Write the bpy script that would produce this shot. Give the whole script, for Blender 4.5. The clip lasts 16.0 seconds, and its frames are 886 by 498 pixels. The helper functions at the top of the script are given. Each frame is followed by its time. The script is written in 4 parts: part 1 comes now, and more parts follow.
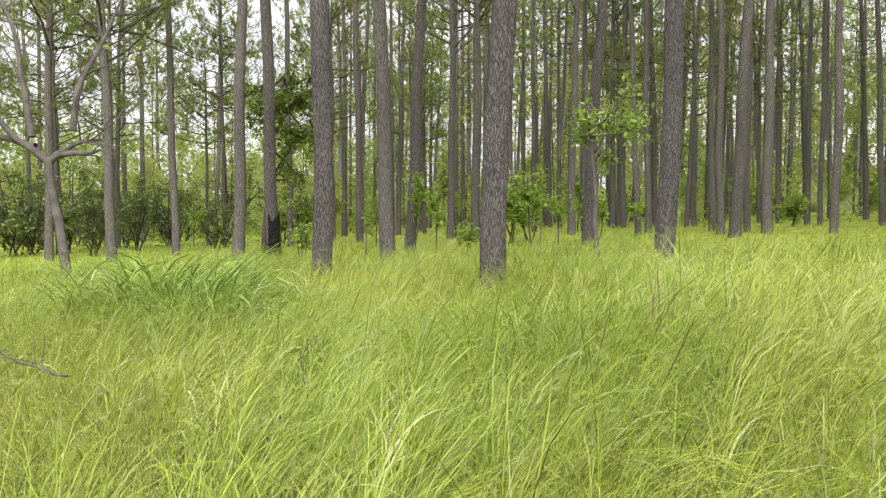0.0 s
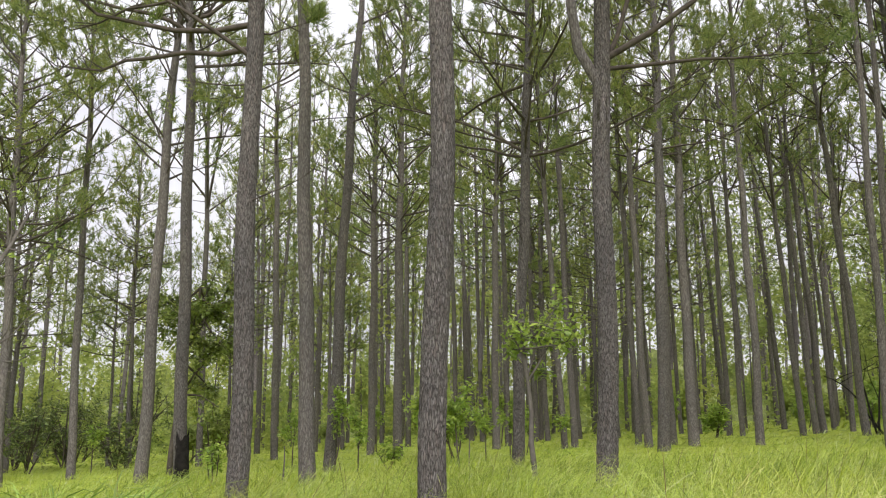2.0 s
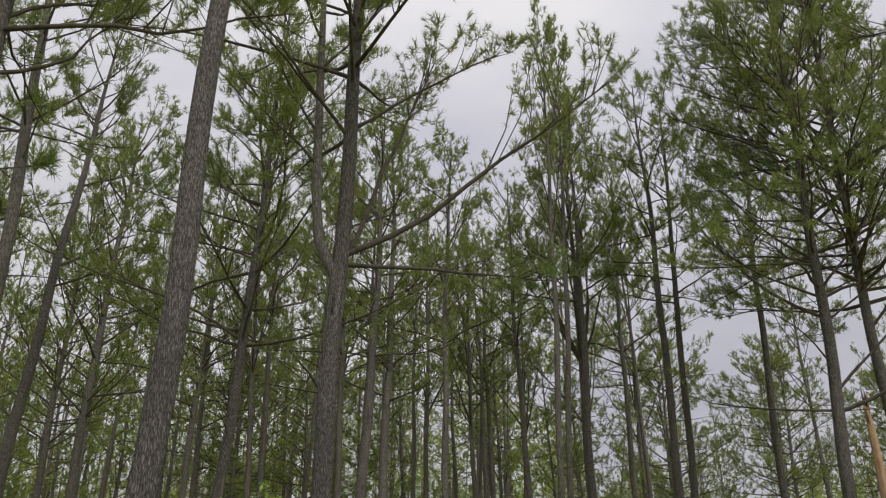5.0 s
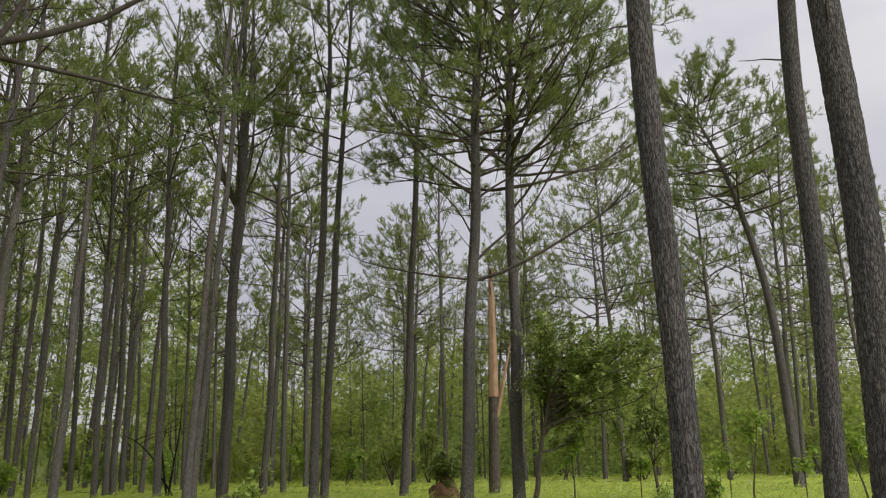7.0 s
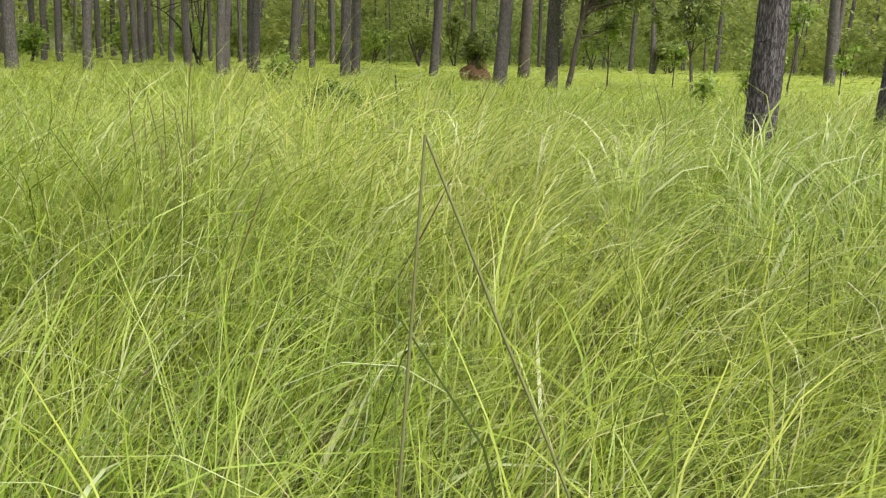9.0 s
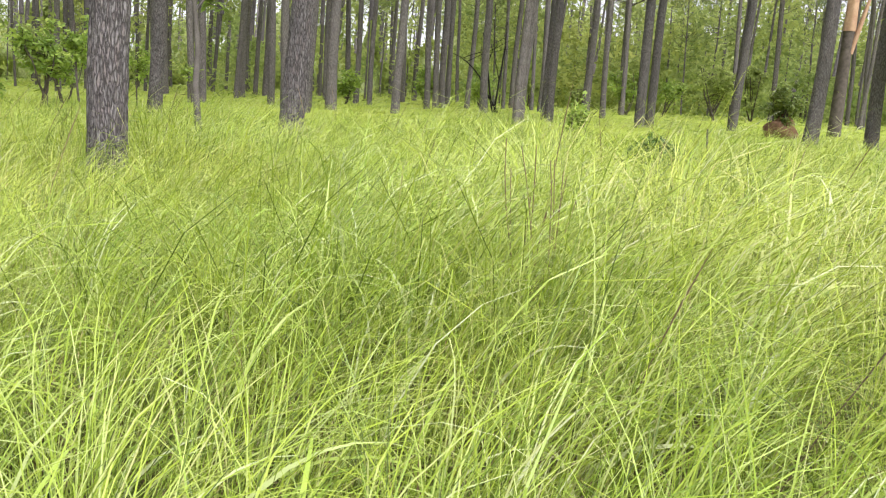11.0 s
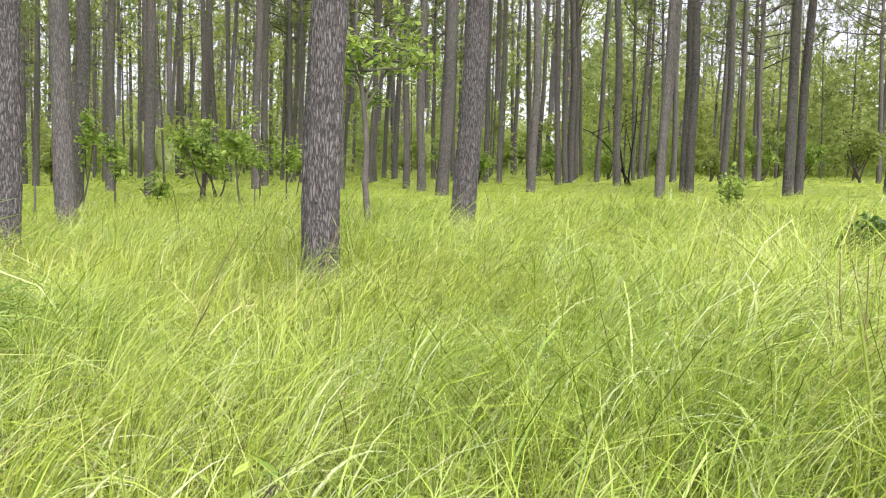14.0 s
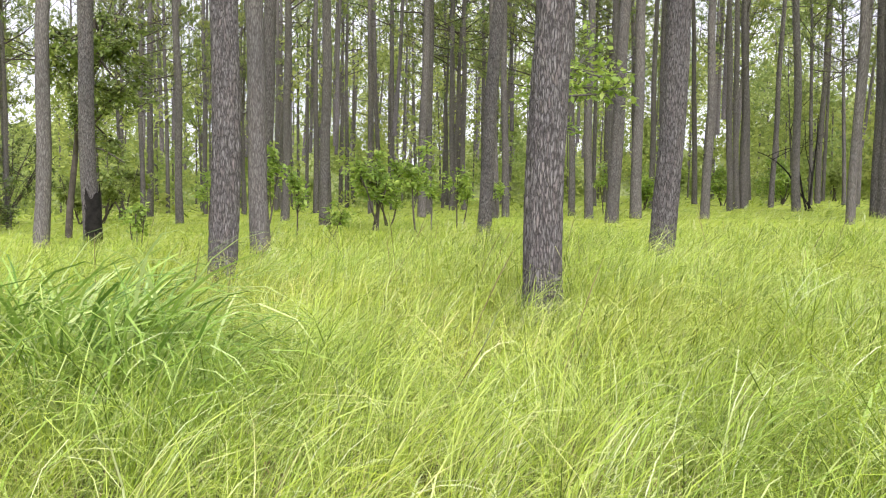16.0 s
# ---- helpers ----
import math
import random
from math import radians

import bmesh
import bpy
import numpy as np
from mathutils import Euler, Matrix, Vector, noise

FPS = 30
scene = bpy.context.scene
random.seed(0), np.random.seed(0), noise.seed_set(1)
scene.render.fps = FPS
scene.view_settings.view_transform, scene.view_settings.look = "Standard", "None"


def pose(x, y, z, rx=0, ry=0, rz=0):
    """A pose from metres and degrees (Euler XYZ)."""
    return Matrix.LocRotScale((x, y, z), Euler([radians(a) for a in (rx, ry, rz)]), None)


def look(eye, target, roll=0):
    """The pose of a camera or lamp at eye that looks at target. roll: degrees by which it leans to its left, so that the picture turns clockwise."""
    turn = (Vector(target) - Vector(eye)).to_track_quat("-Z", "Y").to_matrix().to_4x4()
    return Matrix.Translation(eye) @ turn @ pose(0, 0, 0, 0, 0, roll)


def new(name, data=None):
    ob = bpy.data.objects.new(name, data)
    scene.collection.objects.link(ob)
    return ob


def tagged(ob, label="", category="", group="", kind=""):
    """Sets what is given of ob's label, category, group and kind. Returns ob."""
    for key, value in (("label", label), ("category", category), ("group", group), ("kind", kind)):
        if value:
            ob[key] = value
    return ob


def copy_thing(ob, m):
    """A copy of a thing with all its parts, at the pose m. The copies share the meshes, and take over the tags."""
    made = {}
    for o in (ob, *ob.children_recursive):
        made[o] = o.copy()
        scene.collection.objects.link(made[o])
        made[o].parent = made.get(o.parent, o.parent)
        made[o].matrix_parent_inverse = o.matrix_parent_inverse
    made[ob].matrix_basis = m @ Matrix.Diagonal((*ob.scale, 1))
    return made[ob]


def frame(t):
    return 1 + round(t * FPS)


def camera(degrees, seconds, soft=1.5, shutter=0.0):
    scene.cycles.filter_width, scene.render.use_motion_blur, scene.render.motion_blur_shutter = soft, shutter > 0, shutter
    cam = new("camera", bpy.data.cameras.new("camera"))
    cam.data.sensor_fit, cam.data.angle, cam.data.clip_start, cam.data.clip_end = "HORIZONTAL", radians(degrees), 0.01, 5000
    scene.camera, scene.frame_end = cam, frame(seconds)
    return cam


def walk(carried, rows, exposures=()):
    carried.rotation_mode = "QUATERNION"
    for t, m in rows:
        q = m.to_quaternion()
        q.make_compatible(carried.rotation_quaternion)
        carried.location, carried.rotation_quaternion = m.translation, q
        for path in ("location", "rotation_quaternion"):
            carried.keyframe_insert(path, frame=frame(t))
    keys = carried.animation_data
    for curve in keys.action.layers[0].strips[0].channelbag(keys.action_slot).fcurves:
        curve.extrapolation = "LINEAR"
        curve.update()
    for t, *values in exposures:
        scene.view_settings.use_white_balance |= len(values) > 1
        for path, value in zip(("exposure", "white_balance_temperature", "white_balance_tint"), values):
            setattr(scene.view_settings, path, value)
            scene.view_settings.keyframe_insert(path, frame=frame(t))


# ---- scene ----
cam = camera(54.22, 16.0, soft=1.15)
PATH = [
    (0, pose(0.000, 0.000, 1.546, 88.19, 0.30, -0.00)),
    (0.5, pose(-0.014, 0.217, 1.588, 91.86, 0.69, -1.43)),
    (1, pose(-0.030, 0.394, 1.609, 94.89, 0.72, -1.63)),
    (1.5, pose(-0.109, 0.545, 1.629, 98.06, 0.72, -2.93)),
    (2, pose(-0.204, 0.706, 1.656, 102.00, 1.00, -5.49)),
    (2.5, pose(-0.258, 0.820, 1.654, 106.23, 1.54, -7.24)),
    (3, pose(-0.295, 0.921, 1.658, 110.72, 1.83, -9.51)),
    (3.2, pose(-0.315, 0.964, 1.660, 111.89, 1.48, -10.82)),
    (5.3, pose(-0.525, 1.302, 1.594, 115.05, 0.80, -29.95)),
    (5.5, pose(-0.546, 1.372, 1.592, 114.68, 0.86, -33.07)),
    (6, pose(-0.605, 1.559, 1.593, 113.14, 1.16, -41.16)),
    (6.5, pose(-0.592, 1.737, 1.598, 110.73, 1.24, -45.89)),
    (7, pose(-0.577, 1.887, 1.604, 105.19, 0.81, -50.25)),
    (7.5, pose(-0.562, 1.985, 1.591, 97.37, -0.57, -54.06)),
    (8, pose(-0.578, 2.107, 1.550, 92.08, -0.54, -55.54)),
    (8.5, pose(-0.598, 2.280, 1.470, 86.79, -0.64, -54.94)),
    (9, pose(-0.609, 2.434, 1.393, 78.41, -1.82, -49.19)),
    (9.5, pose(-0.622, 2.569, 1.356, 76.59, -1.82, -46.81)),
    (10, pose(-0.639, 2.727, 1.361, 76.95, -2.00, -42.76)),
    (10.2, pose(-0.648, 2.772, 1.365, 77.71, -2.62, -39.77)),
    (12.3, pose(-0.960, 3.112, 1.479, 82.84, -2.55, -26.27)),
    (12.5, pose(-0.989, 3.142, 1.499, 83.09, -2.32, -26.05)),
    (13, pose(-1.061, 3.215, 1.549, 83.57, -1.26, -24.54)),
    (13.5, pose(-1.207, 3.310, 1.549, 84.91, -1.26, -24.36)),
    (14, pose(-1.345, 3.428, 1.544, 85.23, -0.95, -23.73)),
    (14.5, pose(-1.433, 3.560, 1.543, 85.77, -0.15, -19.37)),
    (15, pose(-1.507, 3.663, 1.556, 86.49, 0.20, -17.58)),
    (15.5, pose(-1.659, 3.732, 1.557, 86.76, -0.21, -14.86)),
    (16, pose(-1.838, 3.824, 1.563, 86.89, -0.36, -13.94)),
]
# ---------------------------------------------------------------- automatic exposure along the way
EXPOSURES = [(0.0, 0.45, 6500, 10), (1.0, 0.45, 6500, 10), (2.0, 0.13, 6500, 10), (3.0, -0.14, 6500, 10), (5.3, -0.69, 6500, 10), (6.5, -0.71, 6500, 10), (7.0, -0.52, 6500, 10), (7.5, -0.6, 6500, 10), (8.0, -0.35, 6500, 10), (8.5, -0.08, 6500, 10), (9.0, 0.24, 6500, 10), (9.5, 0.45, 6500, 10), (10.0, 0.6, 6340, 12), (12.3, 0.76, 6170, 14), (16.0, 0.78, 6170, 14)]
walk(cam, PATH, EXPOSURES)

# ---------------------------------------------------------------- overcast sky and a veiled sun
SUN_AZ, SUN_EL = radians(178), radians(42)
world = bpy.data.worlds.new("overcast_sky")
scene.world = world
world.use_nodes = True
wn, wl = world.node_tree.nodes, world.node_tree.links
sky = wn.new("ShaderNodeTexSky")
sky.sky_type, sky.sun_disc = "NISHITA", False
sky.sun_elevation, sky.sun_rotation = SUN_EL, SUN_AZ
dim = wn.new("ShaderNodeMix")
dim.data_type, dim.blend_type = "RGBA", "MULTIPLY"
dim.inputs[0].default_value = 1.0
dim.inputs[7].default_value = (0.1, 0.1, 0.1, 1)
wl.new(sky.outputs[0], dim.inputs[6])
wco = wn.new("ShaderNodeTexCoord")
wmap = wn.new("ShaderNodeMapping")
wmap.inputs["Scale"].default_value = (1.0, 1.0, 2.6)
wl.new(wco.outputs["Generated"], wmap.inputs[0])
cloud = wn.new("ShaderNodeTexNoise")
cloud.inputs["Scale"].default_value, cloud.inputs["Detail"].default_value, cloud.inputs["Roughness"].default_value = 2.3, 6.0, 0.55
wl.new(wmap.outputs[0], cloud.inputs[0])
cramp = wn.new("ShaderNodeValToRGB")
cramp.color_ramp.elements[0].position, cramp.color_ramp.elements[0].color = 0.32, (0.74, 0.73, 0.82, 1)
cramp.color_ramp.elements[1].position, cramp.color_ramp.elements[1].color = 0.68, (1.0, 0.98, 1.0, 1)
wl.new(cloud.outputs[0], cramp.inputs[0])
veil = wn.new("ShaderNodeMix")
veil.data_type = "RGBA"
veil.inputs[0].default_value = 0.92
wl.new(dim.outputs[2], veil.inputs[6])
wl.new(cramp.outputs[0], veil.inputs[7])
wl.new(veil.outputs[2], wn["Background"].inputs[0])
# an overcast sky is about three times brighter overhead than at the horizon
split, gain = wn.new("ShaderNodeSeparateXYZ"), wn.new("ShaderNodeMapRange")
wl.new(wco.outputs["Generated"], split.inputs[0])
gain.inputs["From Min"].default_value, gain.inputs["From Max"].default_value = 0.0, 1.0
gain.inputs["To Min"].default_value, gain.inputs["To Max"].default_value = 0.82, 1.7
wl.new(split.outputs[2], gain.inputs[0])
wl.new(gain.outputs[0], wn["Background"].inputs[1])

sun = new("sun", bpy.data.lights.new("sun", "SUN"))
sun.data.energy, sun.data.angle, sun.data.color = 3.8, radians(40), (1.0, 0.96, 0.9)
sun.matrix_world = look((0, 0, 60), (-30 * math.sin(SUN_AZ), -30 * math.cos(SUN_AZ), 60 - 30 * math.tan(SUN_EL)))


# ---------------------------------------------------------------- materials
def shader(name):
    m = bpy.data.materials.new(name)
    m.use_nodes = True
    return m, m.node_tree.nodes, m.node_tree.links, m.node_tree.nodes["Principled BSDF"]


def ramp(n, l, source, stops):
    r = n.new("ShaderNodeValToRGB")
    e = r.color_ramp.elements
    while len(e) < len(stops):
        e.new(0.5)
    for k, (p, c) in enumerate(stops):
        e[k].position, e[k].color = p, (*c, 1)
    l.new(source, r.inputs[0])
    return r.outputs[0]


def noise_tex(n, l, scale, stretch=(1, 1, 1), detail=4.0, kind="Object"):
    co, mp, tx = n.new("ShaderNodeTexCoord"), n.new("ShaderNodeMapping"), n.new("ShaderNodeTexNoise")
    mp.inputs["Scale"].default_value = stretch
    tx.inputs["Scale"].default_value, tx.inputs["Detail"].default_value = scale, detail
    l.new(co.outputs[kind], mp.inputs[0])
    l.new(mp.outputs[0], tx.inputs[0])
    return tx.outputs[0]


def mixed(n, l, a, b, fac, mode="MIX"):
    m = n.new("ShaderNodeMix")
    m.data_type, m.blend_type = "RGBA", mode
    for k, v in ((0, fac), (6, a), (7, b)):
        if isinstance(v, (int, float)):
            m.inputs[k].default_value = v
        elif isinstance(v, tuple):
            m.inputs[k].default_value = (*v, 1)
        else:
            l.new(v, m.inputs[k])
    return m.outputs[2]


def leaf_material(name, stops, patch, patch_scale, through_light, rough, island=True):
    """Thin leaves: each blade its own tone, patches over the ground, light passing through."""
    m, n, l, p = shader(name)
    if island:
        pick = n.new("ShaderNodeNewGeometry").outputs["Random Per Island"]
    else:
        pick = n.new("ShaderNodeObjectInfo").outputs["Random"]
    col = ramp(n, l, pick, stops)
    tone = ramp(n, l, noise_tex(n, l, patch_scale, detail=3.0), [(0.3, patch[0]), (0.7, patch[1])])
    col = mixed(n, l, col, tone, 1.0, "MULTIPLY")
    l.new(col, p.inputs["Base Color"])
    p.inputs["Roughness"].default_value = rough
    p.inputs["Specular IOR Level"].default_value = 0.4
    tr = n.new("ShaderNodeBsdfTranslucent")
    l.new(col, tr.inputs[0])
    mx = n.new("ShaderNodeMixShader")
    mx.inputs[0].default_value = through_light
    l.new(p.outputs[0], mx.inputs[1])
    l.new(tr.outputs[0], mx.inputs[2])
    l.new(mx.outputs[0], n["Material Output"].inputs[0])
    return m


def bark_material(name, dark, mid, light, cells, depth, tint):
    """Furrowed pine bark: torn vertical ridges broken into plates by cracks, flaking and stained."""
    m, n, l, p = shader(name)
    co, mp = n.new("ShaderNodeTexCoord"), n.new("ShaderNodeMapping")
    mp.inputs["Scale"].default_value = (cells, cells, cells * 0.2)
    l.new(co.outputs["Object"], mp.inputs[0])
    warp = n.new("ShaderNodeTexNoise")
    warp.inputs["Scale"].default_value, warp.inputs["Detail"].default_value = 1.1, 5.0
    l.new(mp.outputs[0], warp.inputs[0])
    push = n.new("ShaderNodeVectorMath")
    push.operation = "SCALE"
    push.inputs["Scale"].default_value = 1.3
    l.new(warp.outputs[1], push.inputs[0])
    add = n.new("ShaderNodeVectorMath")
    add.operation = "ADD"
    l.new(mp.outputs[0], add.inputs[0])
    l.new(push.outputs[0], add.inputs[1])
    crack, plate = n.new("ShaderNodeTexVoronoi"), n.new("ShaderNodeTexVoronoi")
    crack.feature = "DISTANCE_TO_EDGE"
    for v in (crack, plate):
        v.inputs["Scale"].default_value = 1.0
        l.new(add.outputs[0], v.inputs[0])
    fibre = noise_tex(n, l, cells * 1.8, (1, 1, 0.17), 8.0)
    torn = ramp(n, l, fibre, [(0.30, (0, 0, 0)), (0.52, (1, 1, 1))])
    seam = ramp(n, l, crack.outputs[0], [(0.015, (0, 0, 0)), (0.16, (1, 1, 1))])
    ridge = mixed(n, l, torn, seam, 0.85, "MULTIPLY")
    grain = noise_tex(n, l, 60, (1, 1, 0.35), 6.0)
    tone = ramp(n, l, grain, [(0.3, mid), (0.72, light)])
    each = mixed(n, l, tone, tint, ramp(n, l, plate.outputs["Color"], [(0.45, (0, 0, 0)), (0.95, (0.55, 0.55, 0.55))]))
    stain = ramp(n, l, noise_tex(n, l, 1.1, (1, 1, 0.35), 4.0), [(0.35, (0.75, 0.75, 0.77)), (0.7, (1.12, 1.08, 1.05))])
    each = mixed(n, l, each, stain, 1.0, "MULTIPLY")
    l.new(mixed(n, l, dark, each, ridge), p.inputs["Base Color"])
    p.inputs["Roughness"].default_value = 0.92
    p.inputs["Specular IOR Level"].default_value = 0.2
    bump = n.new("ShaderNodeBump")
    bump.inputs["Distance"].default_value, bump.inputs["Strength"].default_value = depth, 0.9
    l.new(mixed(n, l, ridge, grain, 0.25), bump.inputs["Height"])
    l.new(bump.outputs[0], p.inputs["Normal"])
    return m


def earthy(name, a, b, scale, rough=0.95, bumpy=0.02):
    m, n, l, p = shader(name)
    big, fine = noise_tex(n, l, scale, detail=5.0), noise_tex(n, l, scale * 14, detail=6.0)
    col = ramp(n, l, big, [(0.32, a), (0.68, b)])
    col = mixed(n, l, col, ramp(n, l, fine, [(0.3, (0.7, 0.7, 0.7)), (0.7, (1.15, 1.15, 1.15))]), 1.0, "MULTIPLY")
    l.new(col, p.inputs["Base Color"])
    p.inputs["Roughness"].default_value = rough
    p.inputs["Specular IOR Level"].default_value = 0.2
    bump = n.new("ShaderNodeBump")
    bump.inputs["Distance"].default_value = bumpy
    l.new(fine, bump.inputs["Height"])
    l.new(bump.outputs[0], p.inputs["Normal"])
    return m


GRASS = leaf_material("grass_blade", [(0.0, (0.07, 0.105, 0.015)), (0.26, (0.26, 0.35, 0.042)), (0.58, (0.46, 0.54, 0.065)), (0.9, (0.55, 0.61, 0.20)), (1.0, (0.58, 0.54, 0.25))],
                      ((0.72, 0.84, 0.66), (1.06, 1.0, 0.95)), 0.55, 0.34, 0.36)
ARCH = leaf_material("arching_grass_blade", [(0.0, (0.26, 0.37, 0.055)), (0.4, (0.40, 0.50, 0.09)), (0.7, (0.53, 0.58, 0.22)), (1.0, (0.67, 0.69, 0.45))], ((0.80, 0.89, 0.78), (1.05, 1.0, 1.0)), 0.6, 0.28, 0.25)
DEEP = leaf_material("deep_green_blade", [(0.0, (0.14, 0.23, 0.03)), (0.6, (0.28, 0.40, 0.055)), (1.0, (0.50, 0.57, 0.17))], ((0.85, 0.9, 0.8), (1.1, 1.05, 1.0)), 1.2, 0.36, 0.36)
CLUMP = leaf_material("broad_grass_blade", [(0.0, (0.10, 0.185, 0.03)), (0.4, (0.20, 0.32, 0.05)), (0.8, (0.36, 0.49, 0.11)), (1.0, (0.58, 0.66, 0.33))], ((0.85, 0.9, 0.8), (1.1, 1.05, 1.0)), 1.2, 0.34, 0.3)
STRAW = leaf_material("straw_thatch", [(0.0, (0.09, 0.055, 0.025)), (0.5, (0.19, 0.125, 0.055)), (0.85, (0.36, 0.27, 0.13)), (1.0, (0.52, 0.44, 0.26))], ((0.8, 0.8, 0.8), (1.1, 1.1, 1.1)), 3.0, 0.2, 0.7)
WEED = leaf_material("weed_leaf", [(0.0, (0.05, 0.10, 0.02)), (1.0, (0.12, 0.20, 0.035))], ((0.8, 0.9, 0.8), (1.1, 1.05, 1.0)), 2.0, 0.35, 0.45)
STEM = leaf_material("green_brown_stem", [(0.0, (0.13, 0.15, 0.05)), (1.0, (0.20, 0.20, 0.07))], ((0.8, 0.8, 0.8), (1.1, 1.1, 1.1)), 12.0, 0.1, 0.6)
DRY = leaf_material("dry_stalk", [(0.0, (0.10, 0.07, 0.04)), (1.0, (0.26, 0.19, 0.10))], ((0.8, 0.8, 0.8), (1.1, 1.1, 1.1)), 3.0, 0.15, 0.7)
NEEDLE = leaf_material("pine_needles", [(0.0, (0.10, 0.14, 0.042)), (0.5, (0.215, 0.27, 0.078)), (0.9, (0.35, 0.40, 0.125)), (1.0, (0.40, 0.33, 0.14))],
                       ((0.75, 0.88, 0.95), (1.2, 1.08, 0.85)), 0.22, 0.5, 0.5)
BROAD = leaf_material("broad_leaf", [(0.0, (0.18, 0.27, 0.05)), (0.6, (0.31, 0.43, 0.08)), (1.0, (0.46, 0.55, 0.12))], ((0.8, 0.85, 0.8), (1.15, 1.1, 1.0)), 0.8, 0.4, 0.4)
DARKLEAF = leaf_material("dark_leaf", [(0.0, (0.13, 0.18, 0.05)), (0.7, (0.23, 0.29, 0.075)), (1.0, (0.38, 0.42, 0.13))], ((0.8, 0.85, 0.8), (1.15, 1.1, 1.0)), 0.8, 0.3, 0.4)
# darker leaf tones that carry the shade under the western pines
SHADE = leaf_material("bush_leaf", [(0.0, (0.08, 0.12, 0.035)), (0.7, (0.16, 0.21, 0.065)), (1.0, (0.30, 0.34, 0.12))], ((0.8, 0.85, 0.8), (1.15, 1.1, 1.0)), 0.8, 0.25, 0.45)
# paler green than the near leaves: distance haze is put into the colour
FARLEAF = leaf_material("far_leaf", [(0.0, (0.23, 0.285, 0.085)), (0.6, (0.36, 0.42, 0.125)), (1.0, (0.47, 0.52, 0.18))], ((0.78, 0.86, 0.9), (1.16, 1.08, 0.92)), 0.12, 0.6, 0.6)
BARK = bark_material("pine_bark", (0.040, 0.035, 0.034), (0.146, 0.135, 0.130), (0.272, 0.257, 0.251), 45, 0.018, (0.2, 0.157, 0.147))
# smoother bark, its darks lifted towards grey to imitate haze on far trunks
BARK_FAR = bark_material("pine_bark_smooth", (0.070, 0.062, 0.059), (0.168, 0.155, 0.149), (0.268, 0.25, 0.242), 32, 0.01, (0.18, 0.145, 0.134))
TWIG = earthy("twig_bark", (0.06, 0.05, 0.043), (0.12, 0.10, 0.088), 6.0, bumpy=0.004)
GREYBARK = earthy("grey_bark", (0.09, 0.08, 0.072), (0.17, 0.152, 0.138), 5.0, bumpy=0.008)
CHAR = earthy("charred_bark", (0.008, 0.007, 0.007), (0.03, 0.026, 0.024), 7.0, bumpy=0.03)
SPLIT = earthy("split_heartwood", (0.33, 0.20, 0.13), (0.46, 0.31, 0.21), 3.0, bumpy=0.01)
SOIL = earthy("turf_and_soil", (0.045, 0.048, 0.016), (0.10, 0.105, 0.032), 0.8, bumpy=0.03)
# bare thatch under the rank grass by the path, closed green turf over the clearing and the wood floor
n, l = SOIL.node_tree.nodes, SOIL.node_tree.links
p = n["Principled BSDF"]
bare = p.inputs["Base Color"].links[0].from_socket
turf = ramp(n, l, noise_tex(n, l, 0.9, detail=6.0), [(0.3, (0.25, 0.31, 0.04)), (0.7, (0.38, 0.45, 0.065))])
reach = n.new("ShaderNodeVectorMath")
reach.operation = "LENGTH"
l.new(n.new("ShaderNodeTexCoord").outputs["Object"], reach.inputs[0])
grown = n.new("ShaderNodeMapRange")
grown.inputs["From Min"].default_value, grown.inputs["From Max"].default_value = 10.0, 22.0
l.new(reach.outputs["Value"], grown.inputs[0])
l.new(mixed(n, l, bare, turf, grown.outputs[0]), p.inputs["Base Color"])
# thicket green lightened to stand for the haze before it
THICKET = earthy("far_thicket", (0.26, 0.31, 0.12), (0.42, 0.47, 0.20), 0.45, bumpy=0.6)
CLAY = earthy("termite_clay", (0.15, 0.085, 0.05), (0.25, 0.145, 0.085), 3.0, bumpy=0.03)


# ---------------------------------------------------------------- mesh builders
def hump(x, y):
    """A low curving swell with rank grass, east of the path."""
    x, y = np.asarray(x), np.asarray(y)
    return np.maximum.reduce([np.exp(-((x - p) / 1.35) ** 2 - ((y - q) / 1.25) ** 2) for p, q in ((1.7, 6.3), (2.5, 5.7), (3.2, 4.9), (3.8, 3.9), (4.1, 2.8))])


def rise(x, y):
    """Height of the ground: it climbs gently to the east and north."""
    return 1.872 * np.tanh(np.asarray(x) / 60) + 1.056 * np.tanh(np.asarray(y) / 60) + 0.22 + 0.03 * np.sin(np.asarray(x) * 0.7 + 1) * np.cos(np.asarray(y) * 0.6) + 0.2 * hump(x, y)


def mesh(name, verts, faces, material, smooth=False):
    me = bpy.data.meshes.new(name)
    verts = np.ascontiguousarray(verts, dtype=np.float32)
    me.vertices.add(len(verts))
    me.vertices.foreach_set("co", verts.ravel())
    faces = [np.asarray(f, dtype=np.int32) for f in faces if len(f)]
    loops = np.concatenate([f.ravel() for f in faces])
    sizes = np.concatenate([np.full(len(f), f.shape[1], dtype=np.int32) for f in faces])
    me.loops.add(len(loops))
    me.loops.foreach_set("vertex_index", loops)
    me.polygons.add(len(sizes))
    me.polygons.foreach_set("loop_start", np.concatenate([[0], np.cumsum(sizes)[:-1]]).astype(np.int32))
    me.polygons.foreach_set("use_smooth", np.full(len(sizes), smooth))
    me.update(calc_edges=True)
    me.materials.append(material)
    return me


def unit(v):
    return v / np.maximum(np.linalg.norm(v, axis=-1, keepdims=True), 1e-9)


